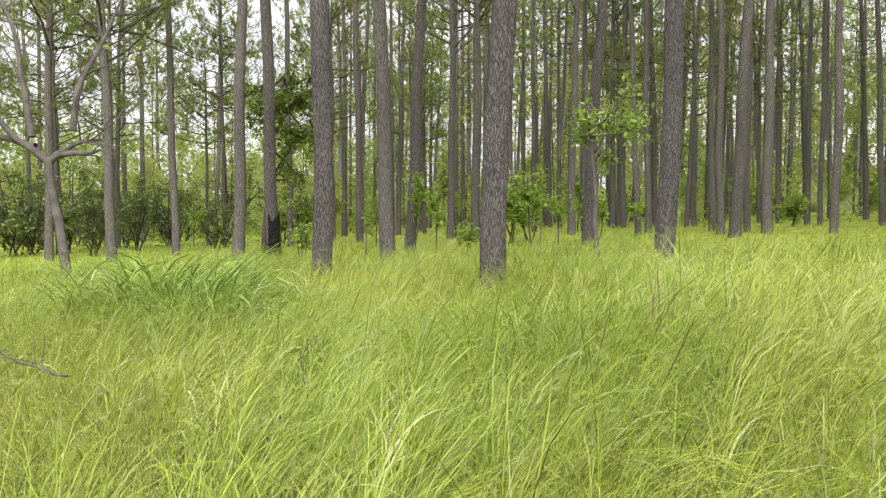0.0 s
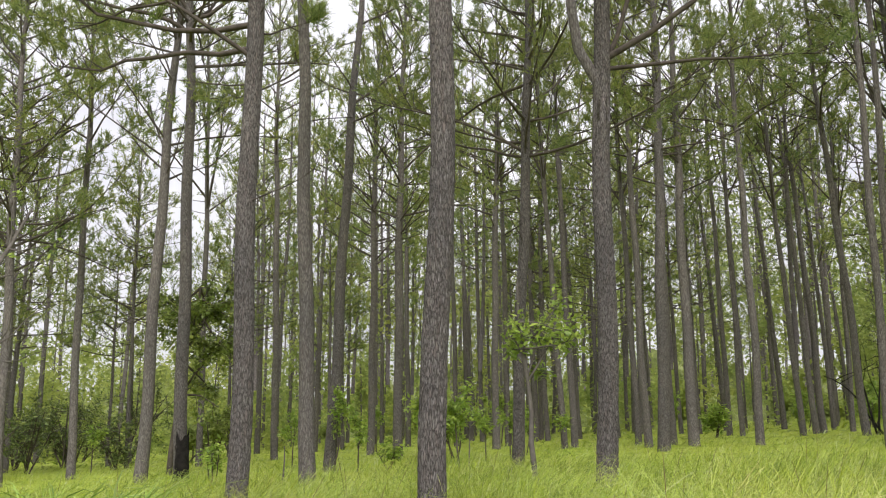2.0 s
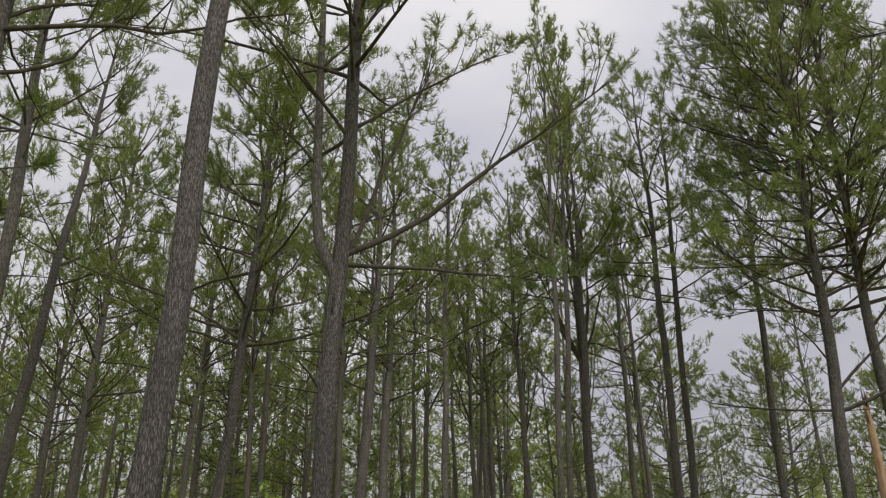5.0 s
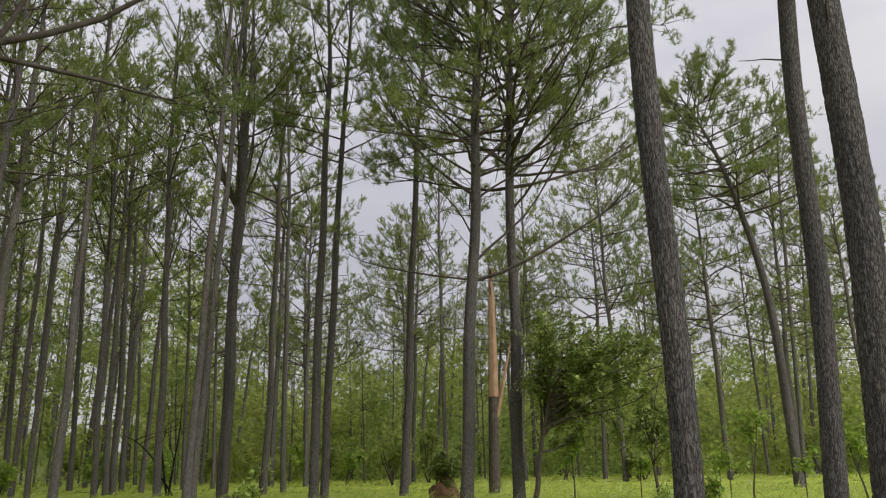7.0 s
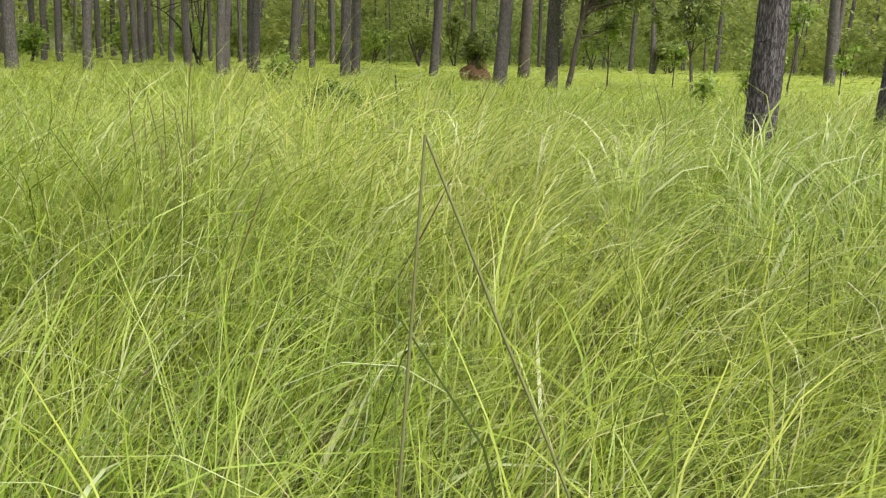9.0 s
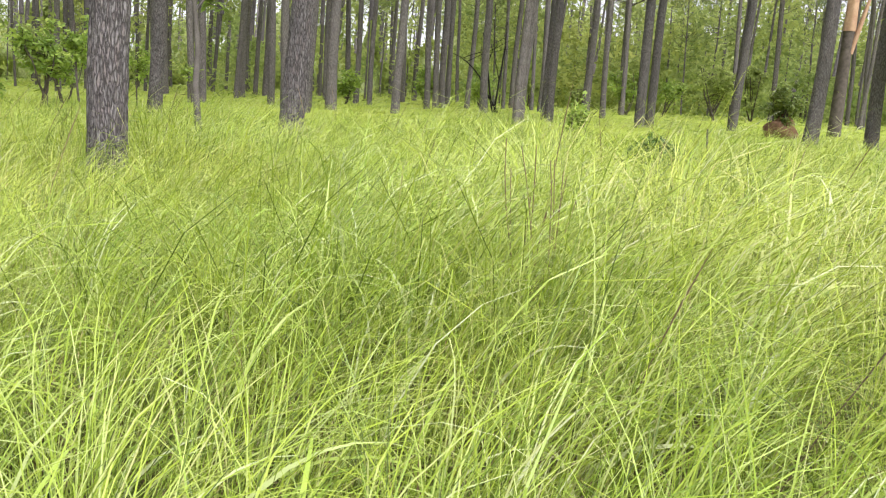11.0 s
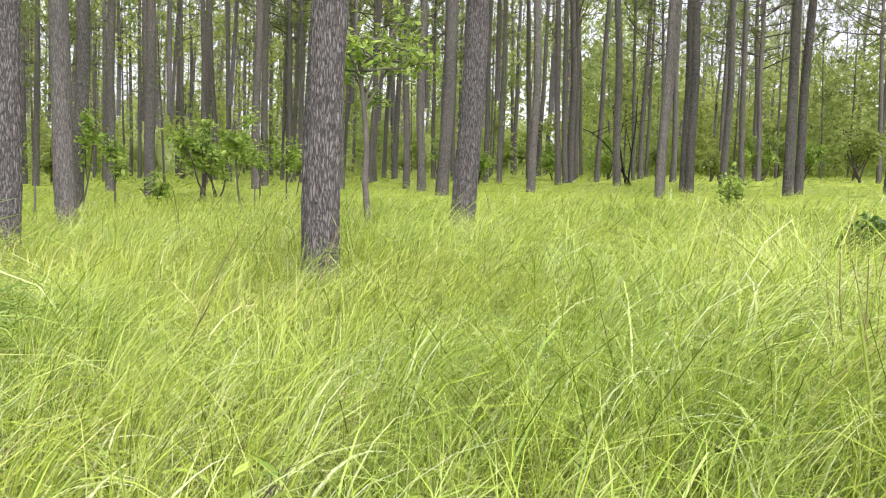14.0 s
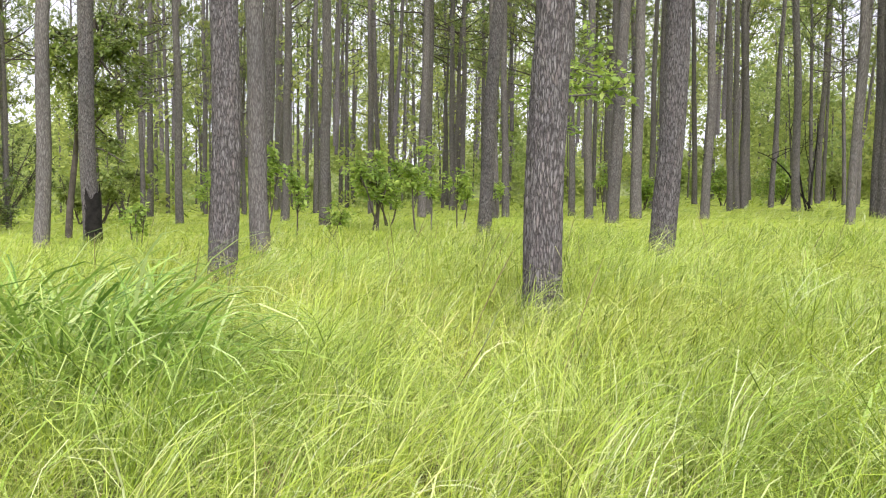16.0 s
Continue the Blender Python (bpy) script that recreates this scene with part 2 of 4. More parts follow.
def tubes(paths, radii, sides):
    """Round tapered stems along many paths at once: paths (n, k, 3), radii (n, k)."""
    paths, radii = np.asarray(paths, float), np.asarray(radii, float)
    n, k = radii.shape
    tang = unit(np.gradient(paths, axis=1))
    ref = np.where(np.abs(tang.mean(1)[:, 2:3]) > 0.8, [[1.0, 0, 0]], [[0, 0, 1.0]])[:, None, :]
    u = unit(np.cross(tang, np.broadcast_to(ref, tang.shape)))
    w = np.cross(tang, u)
    a = np.arange(sides) * 2 * np.pi / sides
    ring = u[:, :, None, :] * np.cos(a)[:, None] + w[:, :, None, :] * np.sin(a)[:, None]
    verts = (paths[:, :, None, :] + ring * radii[:, :, None, None]).reshape(-1, 3)
    i = np.arange(n)[:, None, None] * k * sides + np.arange(k - 1)[None, :, None] * sides
    j = np.arange(sides)[None, None, :]
    j2 = (j + 1) % sides
    quads = np.stack([i + j, i + j2, i + sides + j2, i + sides + j], -1).reshape(-1, 4)
    return verts, quads


class Heap:
    """Gathers vertices and faces of one mesh."""

    def __init__(self):
        self.v, self.f, self.n = [], [], 0

    def add(self, verts, *faces):
        self.v.append(verts)
        self.f += [np.asarray(f) + self.n for f in faces]
        self.n += len(verts)

    def mesh(self, name, material, smooth=False):
        return mesh(name, np.concatenate(self.v), self.f, material, smooth)


def part(name, me, parent, label="", kind=""):
    ob = new(name, me)
    ob.parent = parent
    return tagged(ob, label, kind=kind)


def stand(name, x, y, label, category, group="", sink=0.0):
    ob = new(name)
    ob.location = (x, y, float(rise(x, y)) - sink)
    return tagged(ob, label, category, group)


def grow(rng, start, azim, elev, length, k, bend=0.0, wiggle=0.08):
    """Paths of stems: start (n, 3), heading and rise in radians, (n,) lengths, k points."""
    n = len(length)
    s = np.linspace(0, 1, k)[None, :]
    az = azim[:, None] + rng.normal(0, wiggle, (n, k)).cumsum(1)
    el = elev[:, None] + np.asarray(bend).reshape(-1, 1) * s + rng.normal(0, wiggle, (n, k)).cumsum(1)
    step = np.stack([np.sin(az) * np.cos(el), np.cos(az) * np.cos(el), np.sin(el)], -1) * (length[:, None, None] / (k - 1))
    step[:, 0] = 0
    return start[:, None, :] + step.cumsum(1)


def along(paths, which, frac):
    """Points and headings at a fraction along chosen paths."""
    k = paths.shape[1]
    q = np.clip(frac, 0, 0.999) * (k - 1)
    i = q.astype(int)
    a, b = paths[which, i], paths[which, i + 1]
    d = unit(b - a)
    return a + (b - a) * (q - i)[:, None], np.arctan2(d[:, 0], d[:, 1]), np.arcsin(np.clip(d[:, 2], -1, 1))


def tufts(rng, places, heads, count, length, width, spread):
    """Round brushes of needles at the twig ends."""
    n = len(places)
    size = rng.uniform(0.7, 1.25, (n, 1, 1))
    d = unit(heads[:, None, :] * 0.75 + rng.normal(0, spread, (n, count, 3)))
    base = places[:, None, :] - heads[:, None, :] * length * rng.uniform(0, 1.1, (n, count, 1)) * size
    side = unit(np.cross(d, rng.normal(0, 1, (n, count, 3)))) * width / 2 * size
    tip = base + d * length * rng.uniform(0.7, 1.15, (n, count, 1)) * size
    verts = np.stack([base - side, base + side, tip], 2).reshape(-1, 3)
    return verts, np.arange(len(verts)).reshape(-1, 3)


def bark_column(path_z, axis, radius, sides, rng, plates):
    """A trunk with standing bark plates: columns of long scales with furrows between them."""
    k = len(path_z)
    ang = np.arange(sides) / sides
    col = ang[None, :] * plates + 0.28 * np.sin(path_z[:, None] * 3.1 + ang[None, :] * 12.6) + 0.2 * np.sin(path_z[:, None] * 7.7 + 4 * np.sin(ang[None, :] * 6.283))
    c = np.floor(col).astype(int) % plates
    fu = col - np.floor(col)
    size, shift = rng.uniform(0.16, 0.34, plates), rng.uniform(0, 1, plates)
    v = path_z[:, None] / size[c] + shift[c]
    fv = v - np.floor(v)
    edge = np.minimum(np.minimum(fu, 1 - fu) * 2.6, np.minimum(fv, 1 - fv) * 6.0 + 0.25)
    lift = np.clip(edge / 0.8, 0, 1)
    lift = lift * lift * (3 - 2 * lift)
    each = rng.uniform(0.6, 1.15, (plates, 97))[c, np.floor(v).astype(int) % 97]
    r = radius[:, None] * (0.955 + 0.075 * lift * each) + rng.normal(0, 0.0016, (k, sides))
    a = ang * 2 * np.pi
    verts = np.stack([axis[:, None, 0] + r * np.cos(a), axis[:, None, 1] + r * np.sin(a), np.broadcast_to(path_z[:, None], r.shape)], -1).reshape(-1, 3)
    i = np.arange(k - 1)[:, None] * sides
    j = np.arange(sides)[None, :]
    j2 = (j + 1) % sides
    return verts, np.stack([i + j, i + j2, i + sides + j2, i + sides + j], -1).reshape(-1, 4)


def pine(seed, height=20.0, girth=0.34, bare=0.5, limbs=30, spread=3.4, level=1, lean=(0.0, 0.0), big=(), fork=None, bough_rise=(0.25, 0.9), fine_to=0.0, dead=5, flare=0.15, stout=1.0, crook=0.085, bow=(0.0, 0.0)):
    """A plantation pine at the origin. level 0: far, 1: middle, 2: near. big: boughs as (height, heading, rise, length) in metres and degrees."""
    rng = np.random.default_rng(seed)
    tree = new("pine_tree")
    r0 = girth / 2
    # trunk
    if fine_to:
        z = np.concatenate([np.arange(-0.15, fine_to, 0.03), np.linspace(fine_to, height, 22)])
    else:
        z = np.linspace(-0.2, height, (8, 16, 24)[level])
    ph = rng.uniform(0, 6.28, 4)
    sway = 0.0045 * height * (z / height)
    ax = np.stack([lean[0] * z + sway * np.sin(z * 0.32 + ph[0]) + 0.03 * np.sin(z * 1.1 + ph[1]), lean[1] * z + sway * np.sin(z * 0.29 + ph[2]) + 0.03 * np.sin(z * 0.9 + ph[3])], -1)
    ax += np.outer((np.clip(z, 0, None) / height) ** 3, bow)
    ax -= ax[np.argmin(np.abs(z))]
    u = np.clip(z / height, 0, 1)
    rad = r0 * (1.04 - 0.42 * u - 0.50 * u ** 3) + r0 * flare * np.exp(-np.clip(z, 0, None) / 0.28)
    if fine_to:
        v, f = bark_column(z, ax, rad, 64, rng, 13)
    else:
        v, f = tubes(np.concatenate([ax, z[:, None]], 1)[None], rad[None], (6, 9, 16)[level])
    part("trunk", mesh("trunk", v, [f], BARK if level == 2 else BARK_FAR, True), tree)

    def axis_at(h):
        return np.stack([np.interp(h, z, ax[:, 0]), np.interp(h, z, ax[:, 1]), h], -1)

    wood = Heap()
    # boughs in loose whorls
    t = np.sort(rng.uniform(0, 1, limbs) ** 0.95)
    hh = height * (bare + (0.985 - bare) * t)
    az = (np.arange(limbs) * 2.399 + rng.normal(0, 0.5, limbs)) % 6.283
    el = bough_rise[0] + (bough_rise[1] - bough_rise[0]) * t + rng.normal(0, 0.16, limbs)
    ln = spread * (1.0 - 0.5 * t ** 1.6) * rng.uniform(0.6, 1.2, limbs)
    if big:
        hh = np.concatenate([hh, [b[0] for b in big]])
        az = np.concatenate([az, [radians(b[1]) for b in big]])
        el = np.concatenate([el, [radians(b[2]) for b in big]])
        ln = np.concatenate([ln, [b[3] for b in big]])
    bare_to = np.concatenate([np.full(limbs, 0.28), [b[4] if len(b) > 4 else 0.5 for b in big]])
    nl = len(hh)
    bend = rng.uniform(-0.15, 0.45, nl)
    P = grow(rng, axis_at(hh), az, el, ln, 8, bend, crook)
    thick = np.where(np.arange(nl) < limbs, 1.0, stout)
    R = (0.0075 * ln + 0.011)[:, None] * thick[:, None] * np.linspace(1, 0.22, 8)[None, :]
    if fork:
        h, heading, tall = fork
        g = np.linspace(0, 1, 16)
        off = 0.42 * (1 - np.exp(-g * tall / 0.45)) + 0.05 * g * tall
        F = axis_at(np.array([h]))[0] + np.stack([off * math.sin(radians(heading)) + lean[0] * g * tall, off * math.cos(radians(heading)) + lean[1] * g * tall, g * tall], -1)
        v, f = tubes(F[None], np.linspace(r0 * 0.6, r0 * 0.16, 16)[None], 14)
        part("second_stem", mesh("second_stem", v, [f], BARK_FAR, True), tree, "second stem of the fork")
        m = 14
        g, ga, ge = along(F[None], np.zeros(m, int), np.linspace(0.2, 1, m))
        FP = grow(rng, g, rng.uniform(0, 6.28, m), rng.uniform(0.2, 0.9, m), rng.uniform(1.2, 3.0, m), 8, 0.2, 0.085)
        P, ln, bare_to = np.concatenate([P, FP]), np.concatenate([ln, np.linspace(2.6, 1.4, m)]), np.concatenate([bare_to, np.full(m, 0.28)])
        R = np.concatenate([R, np.linspace(0.03, 0.008, 8)[None].repeat(m, 0)])
    # dead stubs on the bare bole
    if dead:
        dh = rng.uniform(0.22, bare + 0.1, dead) * height
        D = grow(rng, axis_at(dh), rng.uniform(0, 6.28, dead), rng.uniform(-0.1, 0.5, dead), rng.uniform(0.2, 1.9, dead), 5, 0.1, 0.1)
        for k in range(dead):
            if level == 2:
                v, f = tubes(D[k:k + 1], np.linspace(0.016, 0.005, 5)[None], 5)
                part("dead_stub", mesh("dead_stub", v, [f], TWIG, True), tree, "bare dead stub")
            else:
                wood.add(*tubes(D[k:k + 1], np.linspace(0.02, 0.006, 5)[None], 3))
    # side shoots
    cnt = np.maximum(3, (2.5 + ln * (1.6, 2.3, 2.9)[level]).astype(int))
    who = np.repeat(np.arange(len(P)), cnt)
    fr = bare_to[who] + (1 - bare_to[who]) * rng.uniform(0, 1, len(who)) ** 0.8
    g, ga, ge = along(P, who, fr)
    sl = ln[who] * rng.uniform(0.18, 0.42, len(who)) * (1.25 - 0.6 * fr)
    turn = rng.choice([-1, 1], len(who)) * rng.uniform(0.35, 1.15, len(who))
    S = grow(rng, g, ga + turn, ge * 0.7 + rng.normal(0.25, 0.28, len(who)), sl, 5, 0.3, 0.12)
    SR = (0.004 + 0.006 * sl)[:, None] * np.linspace(1, 0.4, 5)[None]
    # twigs with needle brushes
    per = (3, 4, 6)[level]
    tw = np.repeat(np.arange(len(S)), per)
    tf = np.tile(np.linspace(0.6, 1.0, per), len(S)) + rng.normal(0, 0.08, len(tw))
    q, qa, qe = along(S, tw, tf)
    tl = rng.uniform(0.06, 0.32, len(tw))
    W = grow(rng, q, qa + rng.normal(0, 1.1, len(tw)), qe * 0.3 + rng.uniform(-0.3, 0.6, len(tw)), tl, 3, 0.3, 0.1)
    heads = unit(unit(W[:, 2] - W[:, 1]) + [[0, 0, 0.35]])
    number, long, wide, fan = ((5, 0.27, 0.068, 0.55), (12, 0.20, 0.029, 0.52), (24, 0.175, 0.0138, 0.50))[level]
    brush, tri = tufts(rng, W[:, 2], heads, number, long, wide, fan)
    if level == 2:
        for k in range(len(P)):
            one = Heap()
            one.add(*tubes(P[k:k + 1], R[k:k + 1], 6))
            one.add(*tubes(S[who == k][:, ::2], SR[who == k][:, ::2], 4))
            bough = part("bough", one.mesh("bough", TWIG, True), tree)
            mine = brush.reshape(len(tw), -1)[who[tw] == k].reshape(-1, 3)
            part("needles", mesh("needles", mine, [np.arange(len(mine)).reshape(-1, 3)], NEEDLE), bough, "green pine needles in brushes", "stuff")
    else:
        skip = (3, 2)[level]
        wood.add(*tubes(P[:, ::skip], R[:, ::skip], (3, 4)[level]))
        if level:
            wood.add(*tubes(S[:, ::4], SR[:, ::4], 3))
        part("crown_wood", wood.mesh("crown_wood", TWIG, True), tree, kind="stuff")
        part("foliage", mesh("foliage", brush, [tri], NEEDLE), tree, kind="stuff")
    return tree


def leaves(rng, places, size, slim=0.5, flat=0.5):
    """Bent oval leaves of four corners round the given places."""
    n = len(places)
    d = unit(rng.normal(0, 1, (n, 3)) * [1, 1, flat])
    side = unit(np.cross(d, rng.normal(0, 0.45, (n, 3)) + [0, 0, 1.0]))
    s = size * rng.uniform(0.6, 1.2, (n, 1))
    up = np.cross(side, d) * 0.12 * s
    mid = places + d * s * 0.45
    verts = np.stack([places, mid + side * s * slim * 0.5 - up, places + d * s - up * 2, mid - side * s * slim * 0.5 - up], 1).reshape(-1, 3)
    return verts, np.arange(len(verts)).reshape(-1, 4)


def leafy(name, seed, x, y, label, category, tall, stem, crown, crown_at, count, size, leaf_mat, bark=None, lean=(0, 0), stems=1, group="", boughs=9, low=0.35, shoots=6):
    """A broad-leaved small tree or shrub: crooked stems, boughs to the crown's edge, and leaves about the shoots."""
    rng = np.random.default_rng(seed)
    ob = stand(name, x, y, label, category, group)
    wood, leaf = Heap(), Heap()
    k = 9
    top = tall * 0.8
    st = np.zeros((stems, 3))
    st[:, :2] = rng.normal(0, 0.06 * (stems > 1), (stems, 2))
    heading = rng.uniform(0, 6.28, stems)
    T = grow(rng, st, heading, np.full(stems, 1.45 if stems == 1 else 1.2), np.full(stems, top), k, 0.0, 0.09)
    T[:, :, 0] += np.linspace(0, lean[0], k)
    T[:, :, 1] += np.linspace(0, lean[1], k)
    wood.add(*tubes(T, (stem * np.linspace(1, 0.35, k))[None].repeat(stems, 0), 8))
    m = boughs * stems
    which = np.arange(m) % stems
    fr = rng.uniform(low, 1.0, m)
    g, ga, ge = along(T, which, fr)
    goal = rng.normal(0, 1, (m, 3))
    goal = unit(goal) * crown * rng.uniform(0.55, 1.0, (m, 1)) + crown_at
    d = goal - g
    ln = np.linalg.norm(d, axis=1)
    B = grow(rng, g, np.arctan2(d[:, 0], d[:, 1]), np.arcsin(np.clip(d[:, 2] / np.maximum(ln, 1e-6), -1, 1)), ln, 7, 0.0, 0.14)
    wood.add(*tubes(B, (stem * 0.42 * np.linspace(1, 0.25, 7))[None].repeat(m, 0), 5))
    q = m * shoots
    bw = np.arange(q) % m
    g, ga, ge = along(B, bw, rng.uniform(0.35, 1.0, q))
    S = grow(rng, g, ga + rng.normal(0, 0.9, q), ge + rng.normal(0.1, 0.5, q), rng.uniform(0.15, 0.42, q) * np.mean(crown) * 1.1, 4, 0.0, 0.15)
    wood.add(*tubes(S, (stem * 0.14 * np.linspace(1, 0.5, 4))[None].repeat(q, 0), 3))
    sw = rng.integers(0, q, count)
    g, ga, ge = along(S, sw, rng.uniform(0.1, 1.0, count))
    leaf.add(*leaves(rng, g + rng.normal(0, size * 0.45, (count, 3)), size))
    part("stem", wood.mesh("stem", bark or TWIG, True), ob)
    part("foliage", leaf.mesh("foliage", leaf_mat), ob, kind="stuff")
    return ob


def blades(rng, xy, length, width, heading, curl, segs, base=None, hook=1.5, tilt=0.5):
    """Arching grass blades: xy (n, 2), lengths, widths, headings and curl (n,)."""
    n = len(xy)
    s = np.linspace(0, 1, segs + 1) ** (0.65 if segs > 1 else 1.0)
    mid = (s[1:] + s[:-1]) / 2
    th = rng.uniform(0.05, tilt, n)[:, None] + curl[:, None] * mid[None, :] ** (hook * rng.uniform(0.6, 1.3, n))[:, None]
    ds = length[:, None] * np.diff(s)[None, :]
    up = np.concatenate([np.zeros((n, 1)), (np.cos(th) * ds).cumsum(1)], 1)
    z0 = rise(xy[:, 0], xy[:, 1]) if base is None else base
    veer = heading[:, None] + rng.normal(0, 0.7, n)[:, None] * s[None, 1:]
    px = xy[:, 0:1] + np.concatenate([np.zeros((n, 1)), (np.sin(th) * np.sin(veer) * ds).cumsum(1)], 1)
    py = xy[:, 1:2] + np.concatenate([np.zeros((n, 1)), (np.sin(th) * np.cos(veer) * ds).cumsum(1)], 1)
    up = np.maximum(up, 0.03 * rng.uniform(0, 1, (n, 1)))
    pts = np.stack([px, py, z0[:, None] + up - 0.02], -1)
    face = heading + np.pi / 2 + rng.normal(0, 0.5, n)
    side = np.stack([np.sin(face), np.cos(face), rng.normal(0, 0.25, n)], -1)[:, None, :]
    w = (width[:, None] * 0.5 * np.array([0.7 + 0.3 * min(1, q * 4) if q < 0.4 else (1 - q) / 0.6 for q in s[:-1]])[None, :])[..., None]
    lo, hi = pts[:, :-1] - side * w, pts[:, :-1] + side * w
    block = np.concatenate([np.stack([lo, hi], 2).reshape(n, -1, 3), pts[:, -1:]], 1)
    per = 2 * segs + 1
    o = (np.arange(n) * per)[:, None, None]
    i = np.arange(segs - 1)[None, :, None] * 2
    quads = (o + i + np.array([0, 1, 3, 2])).reshape(-1, 4) if segs > 1 else np.zeros((0, 4), int)
    tri = (o[:, :, 0] + np.array([2 * segs - 2, 2 * segs - 1, 2 * segs])).reshape(-1, 3)
    return block.reshape(-1, 3), quads, tri


# ---------------------------------------------------------------- ground
ring = np.concatenate([np.linspace(0, 12, 30), np.geomspace(12.6, 600, 60)])
turn = np.linspace(0, 2 * np.pi, 121)[:-1]
gx, gy = ring[:, None] * np.sin(turn), 4 + ring[:, None] * np.cos(turn)
gz = rise(gx, gy) - 0.01
gv = np.stack([gx, gy, gz], -1).reshape(-1, 3)
gi, gj = np.arange(89)[:, None] * 120, np.arange(120)[None, :]
gf = np.stack([gi + gj, gi + 120 + gj, gi + 120 + (gj + 1) % 120, gi + (gj + 1) % 120], -1).reshape(-1, 4)
tagged(new("ground", mesh("ground", gv, [gf], SOIL, True)), "green thatch and soil under tall meadow grass", "ground", kind="structure")

# ---------------------------------------------------------------- the named pines near the path
PINE = "tall straight pine with furrowed grey-brown bark standing in grass"
TREES = "plantation pines"


def plant(tree, x, y, label=PINE):
    tree.location = (x, y, float(rise(x, y)))
    return tagged(tree, label, "tree", TREES)


# B, the bole nearest to the path
plant(pine(11, 20.5, 0.30, 0.50, 28, 3.6, 2, (0.030, 0.0), [(10.4, 60, 25, 3.0), (10.0, 250, 30, 3.5)], fine_to=7.0), 0.59, 10.30, "large pine with thick plated grey-pink bark in long grass")
plant(pine(12, 20.0, 0.30, 0.46, 36, 4.0, 2, (0.012, 0.0), [(7.6, -95, 16, 4.8), (8.0, -66, 26, 4.2), (8.3, -118, 20, 5.0), (7.2, -80, 26, 4.4), (8.6, -50, 45, 3.4), (9.0, 80, 40, 3.0), (7.0, -130, 34, 3.2), (8.8, -88, 10, 4.2), (7.5, 75, -4, 0.9, 0.9)], fine_to=5.0, stout=1.1, crook=0.2), -1.92, 13.5, "large pine with heavy boughs on one side")
C = plant(pine(13, 20.5, 0.31, 0.44, 28, 4.0, 2, (0.034, -0.008), [(7.1, 100, 36, 6.4), (6.95, 112, 8, 4.0), (6.9, 92, 60, 5.0), (9.6, 100, 40, 3.6), (9.4, -100, 35, 3.6)], fork=(6.6, -80, 11.0), fine_to=6.0), 3.51, 13.87, "forked pine with two stems and long arching boughs")
D = plant(pine(14, 21.0, 0.345, 0.53, 38, 4.4, 2, (-0.022, 0.0), [(12.5, -90, 28, 4.5), (12.9, 80, 25, 4.2), (13.2, -40, 30, 4.0), (12.2, 150, 20, 3.2), (13.0, 30, 35, 3.6)], stout=1.6, crook=0.14), -4.72, 24.2, "pine with a fire-blackened foot and spreading crown")
plant(pine(15, 20, 0.38, 0.48, 36, 3.7, 2, (0.045, 0.0)), 9.5, 28.2)
plant(pine(16, 20, 0.36, 0.42, 38, 3.7, 1, (0.015, 0.0)), 11.3, 30.2)
plant(pine(17, 20, 0.30, 0.40, 58, 4.2, 2, (0.06, 0.0), dead=9), 3.72, 22.5)
plant(pine(18, 20, 0.34, 0.52, 26, 3.4, 2, (0.055, 0.0), [(11.3, 75, 45, 4.6)]), -1.05, 26.9)
plant(pine(19, 19, 0.34, 0.42, 48, 3.8, 1, (0.03, 0.0), bough_rise=(0.5, 1.0)), -6.05, 25.4)
plant(pine(20, 17, 0.30, 0.36, 58, 4.0, 1, (-0.02, 0.0), bough_rise=(0.35, 0.8)), -10.4, 27.2, "pine with a full green crown and spreading boughs")
plant(pine(23, 17.5, 0.28, 0.40, 58, 4.2, 1, (0.015, 0.0), bough_rise=(0.3, 0.8)), -13.4, 29.4, "pine with a full green crown and spreading boughs")
plant(pine(21, 20, 0.34, 0.48, 28, 3.2, 1, (-0.03, 0.0)), -1.25, 19.82)
plant(pine(24, 19.5, 0.33, 0.38, 54, 4.0, 1, (0.02, 0.0), bough_rise=(0.4, 1.0)), 1.2, 32.0)
plant(pine(25, 20, 0.31, 0.40, 54, 4.0, 1, (0.02, 0.0), bough_rise=(0.5, 1.0)), 0.3, 38.0)
plant(pine(26, 20, 0.31, 0.42, 50, 4.0, 1, (0.03, 0.0), bough_rise=(0.4, 1.0)), 5.4, 36.4)
# the group east of the path
V = plant(pine(31, 20.5, 0.25, 0.52, 26, 3.4, 2, (-0.03, 0.0), [(9.8, 130, 25, 3.0)], fine_to=5.5), 6.71, 5.22, "leaning dark-barked pine beside a grassy clearing")
plant(pine(32, 20.0, 0.285, 0.46, 30, 3.8, 2, (0.0, -0.02), [(9.6, 160, 20, 4.0), (8.6, -35, 14, 3.4, 0.15), (9.4, -15, 22, 3.2, 0.15), (9.0, -60, 16, 3.4, 0.15)], fine_to=4.0), 11.6, 5.43)
plant(pine(33, 21.0, 0.335, 0.50, 28, 3.6, 2, (0.004, -0.006), fine_to=5.5, flare=0.3), 8.2, 3.95, "stout pine with a flared foot and dark plated bark")
plant(pine(34, 21.0, 0.34, 0.42, 84, 5.0, 2, (0.031, -0.034), [(6.05, -45, 14, 3.6), (6.0, 138, 17, 6.2), (6.5, 130, 42, 5.0), (8.5, -42, 30, 5.6), (8.4, 140, 45, 3.6), (10.2, -40, 40, 4.5), (9.3, 120, 50, 4.0), (7.2, -60, 62, 2.4)], dead=10), 17.78, 16.39, "dark pine with long low boughs reaching sideways")
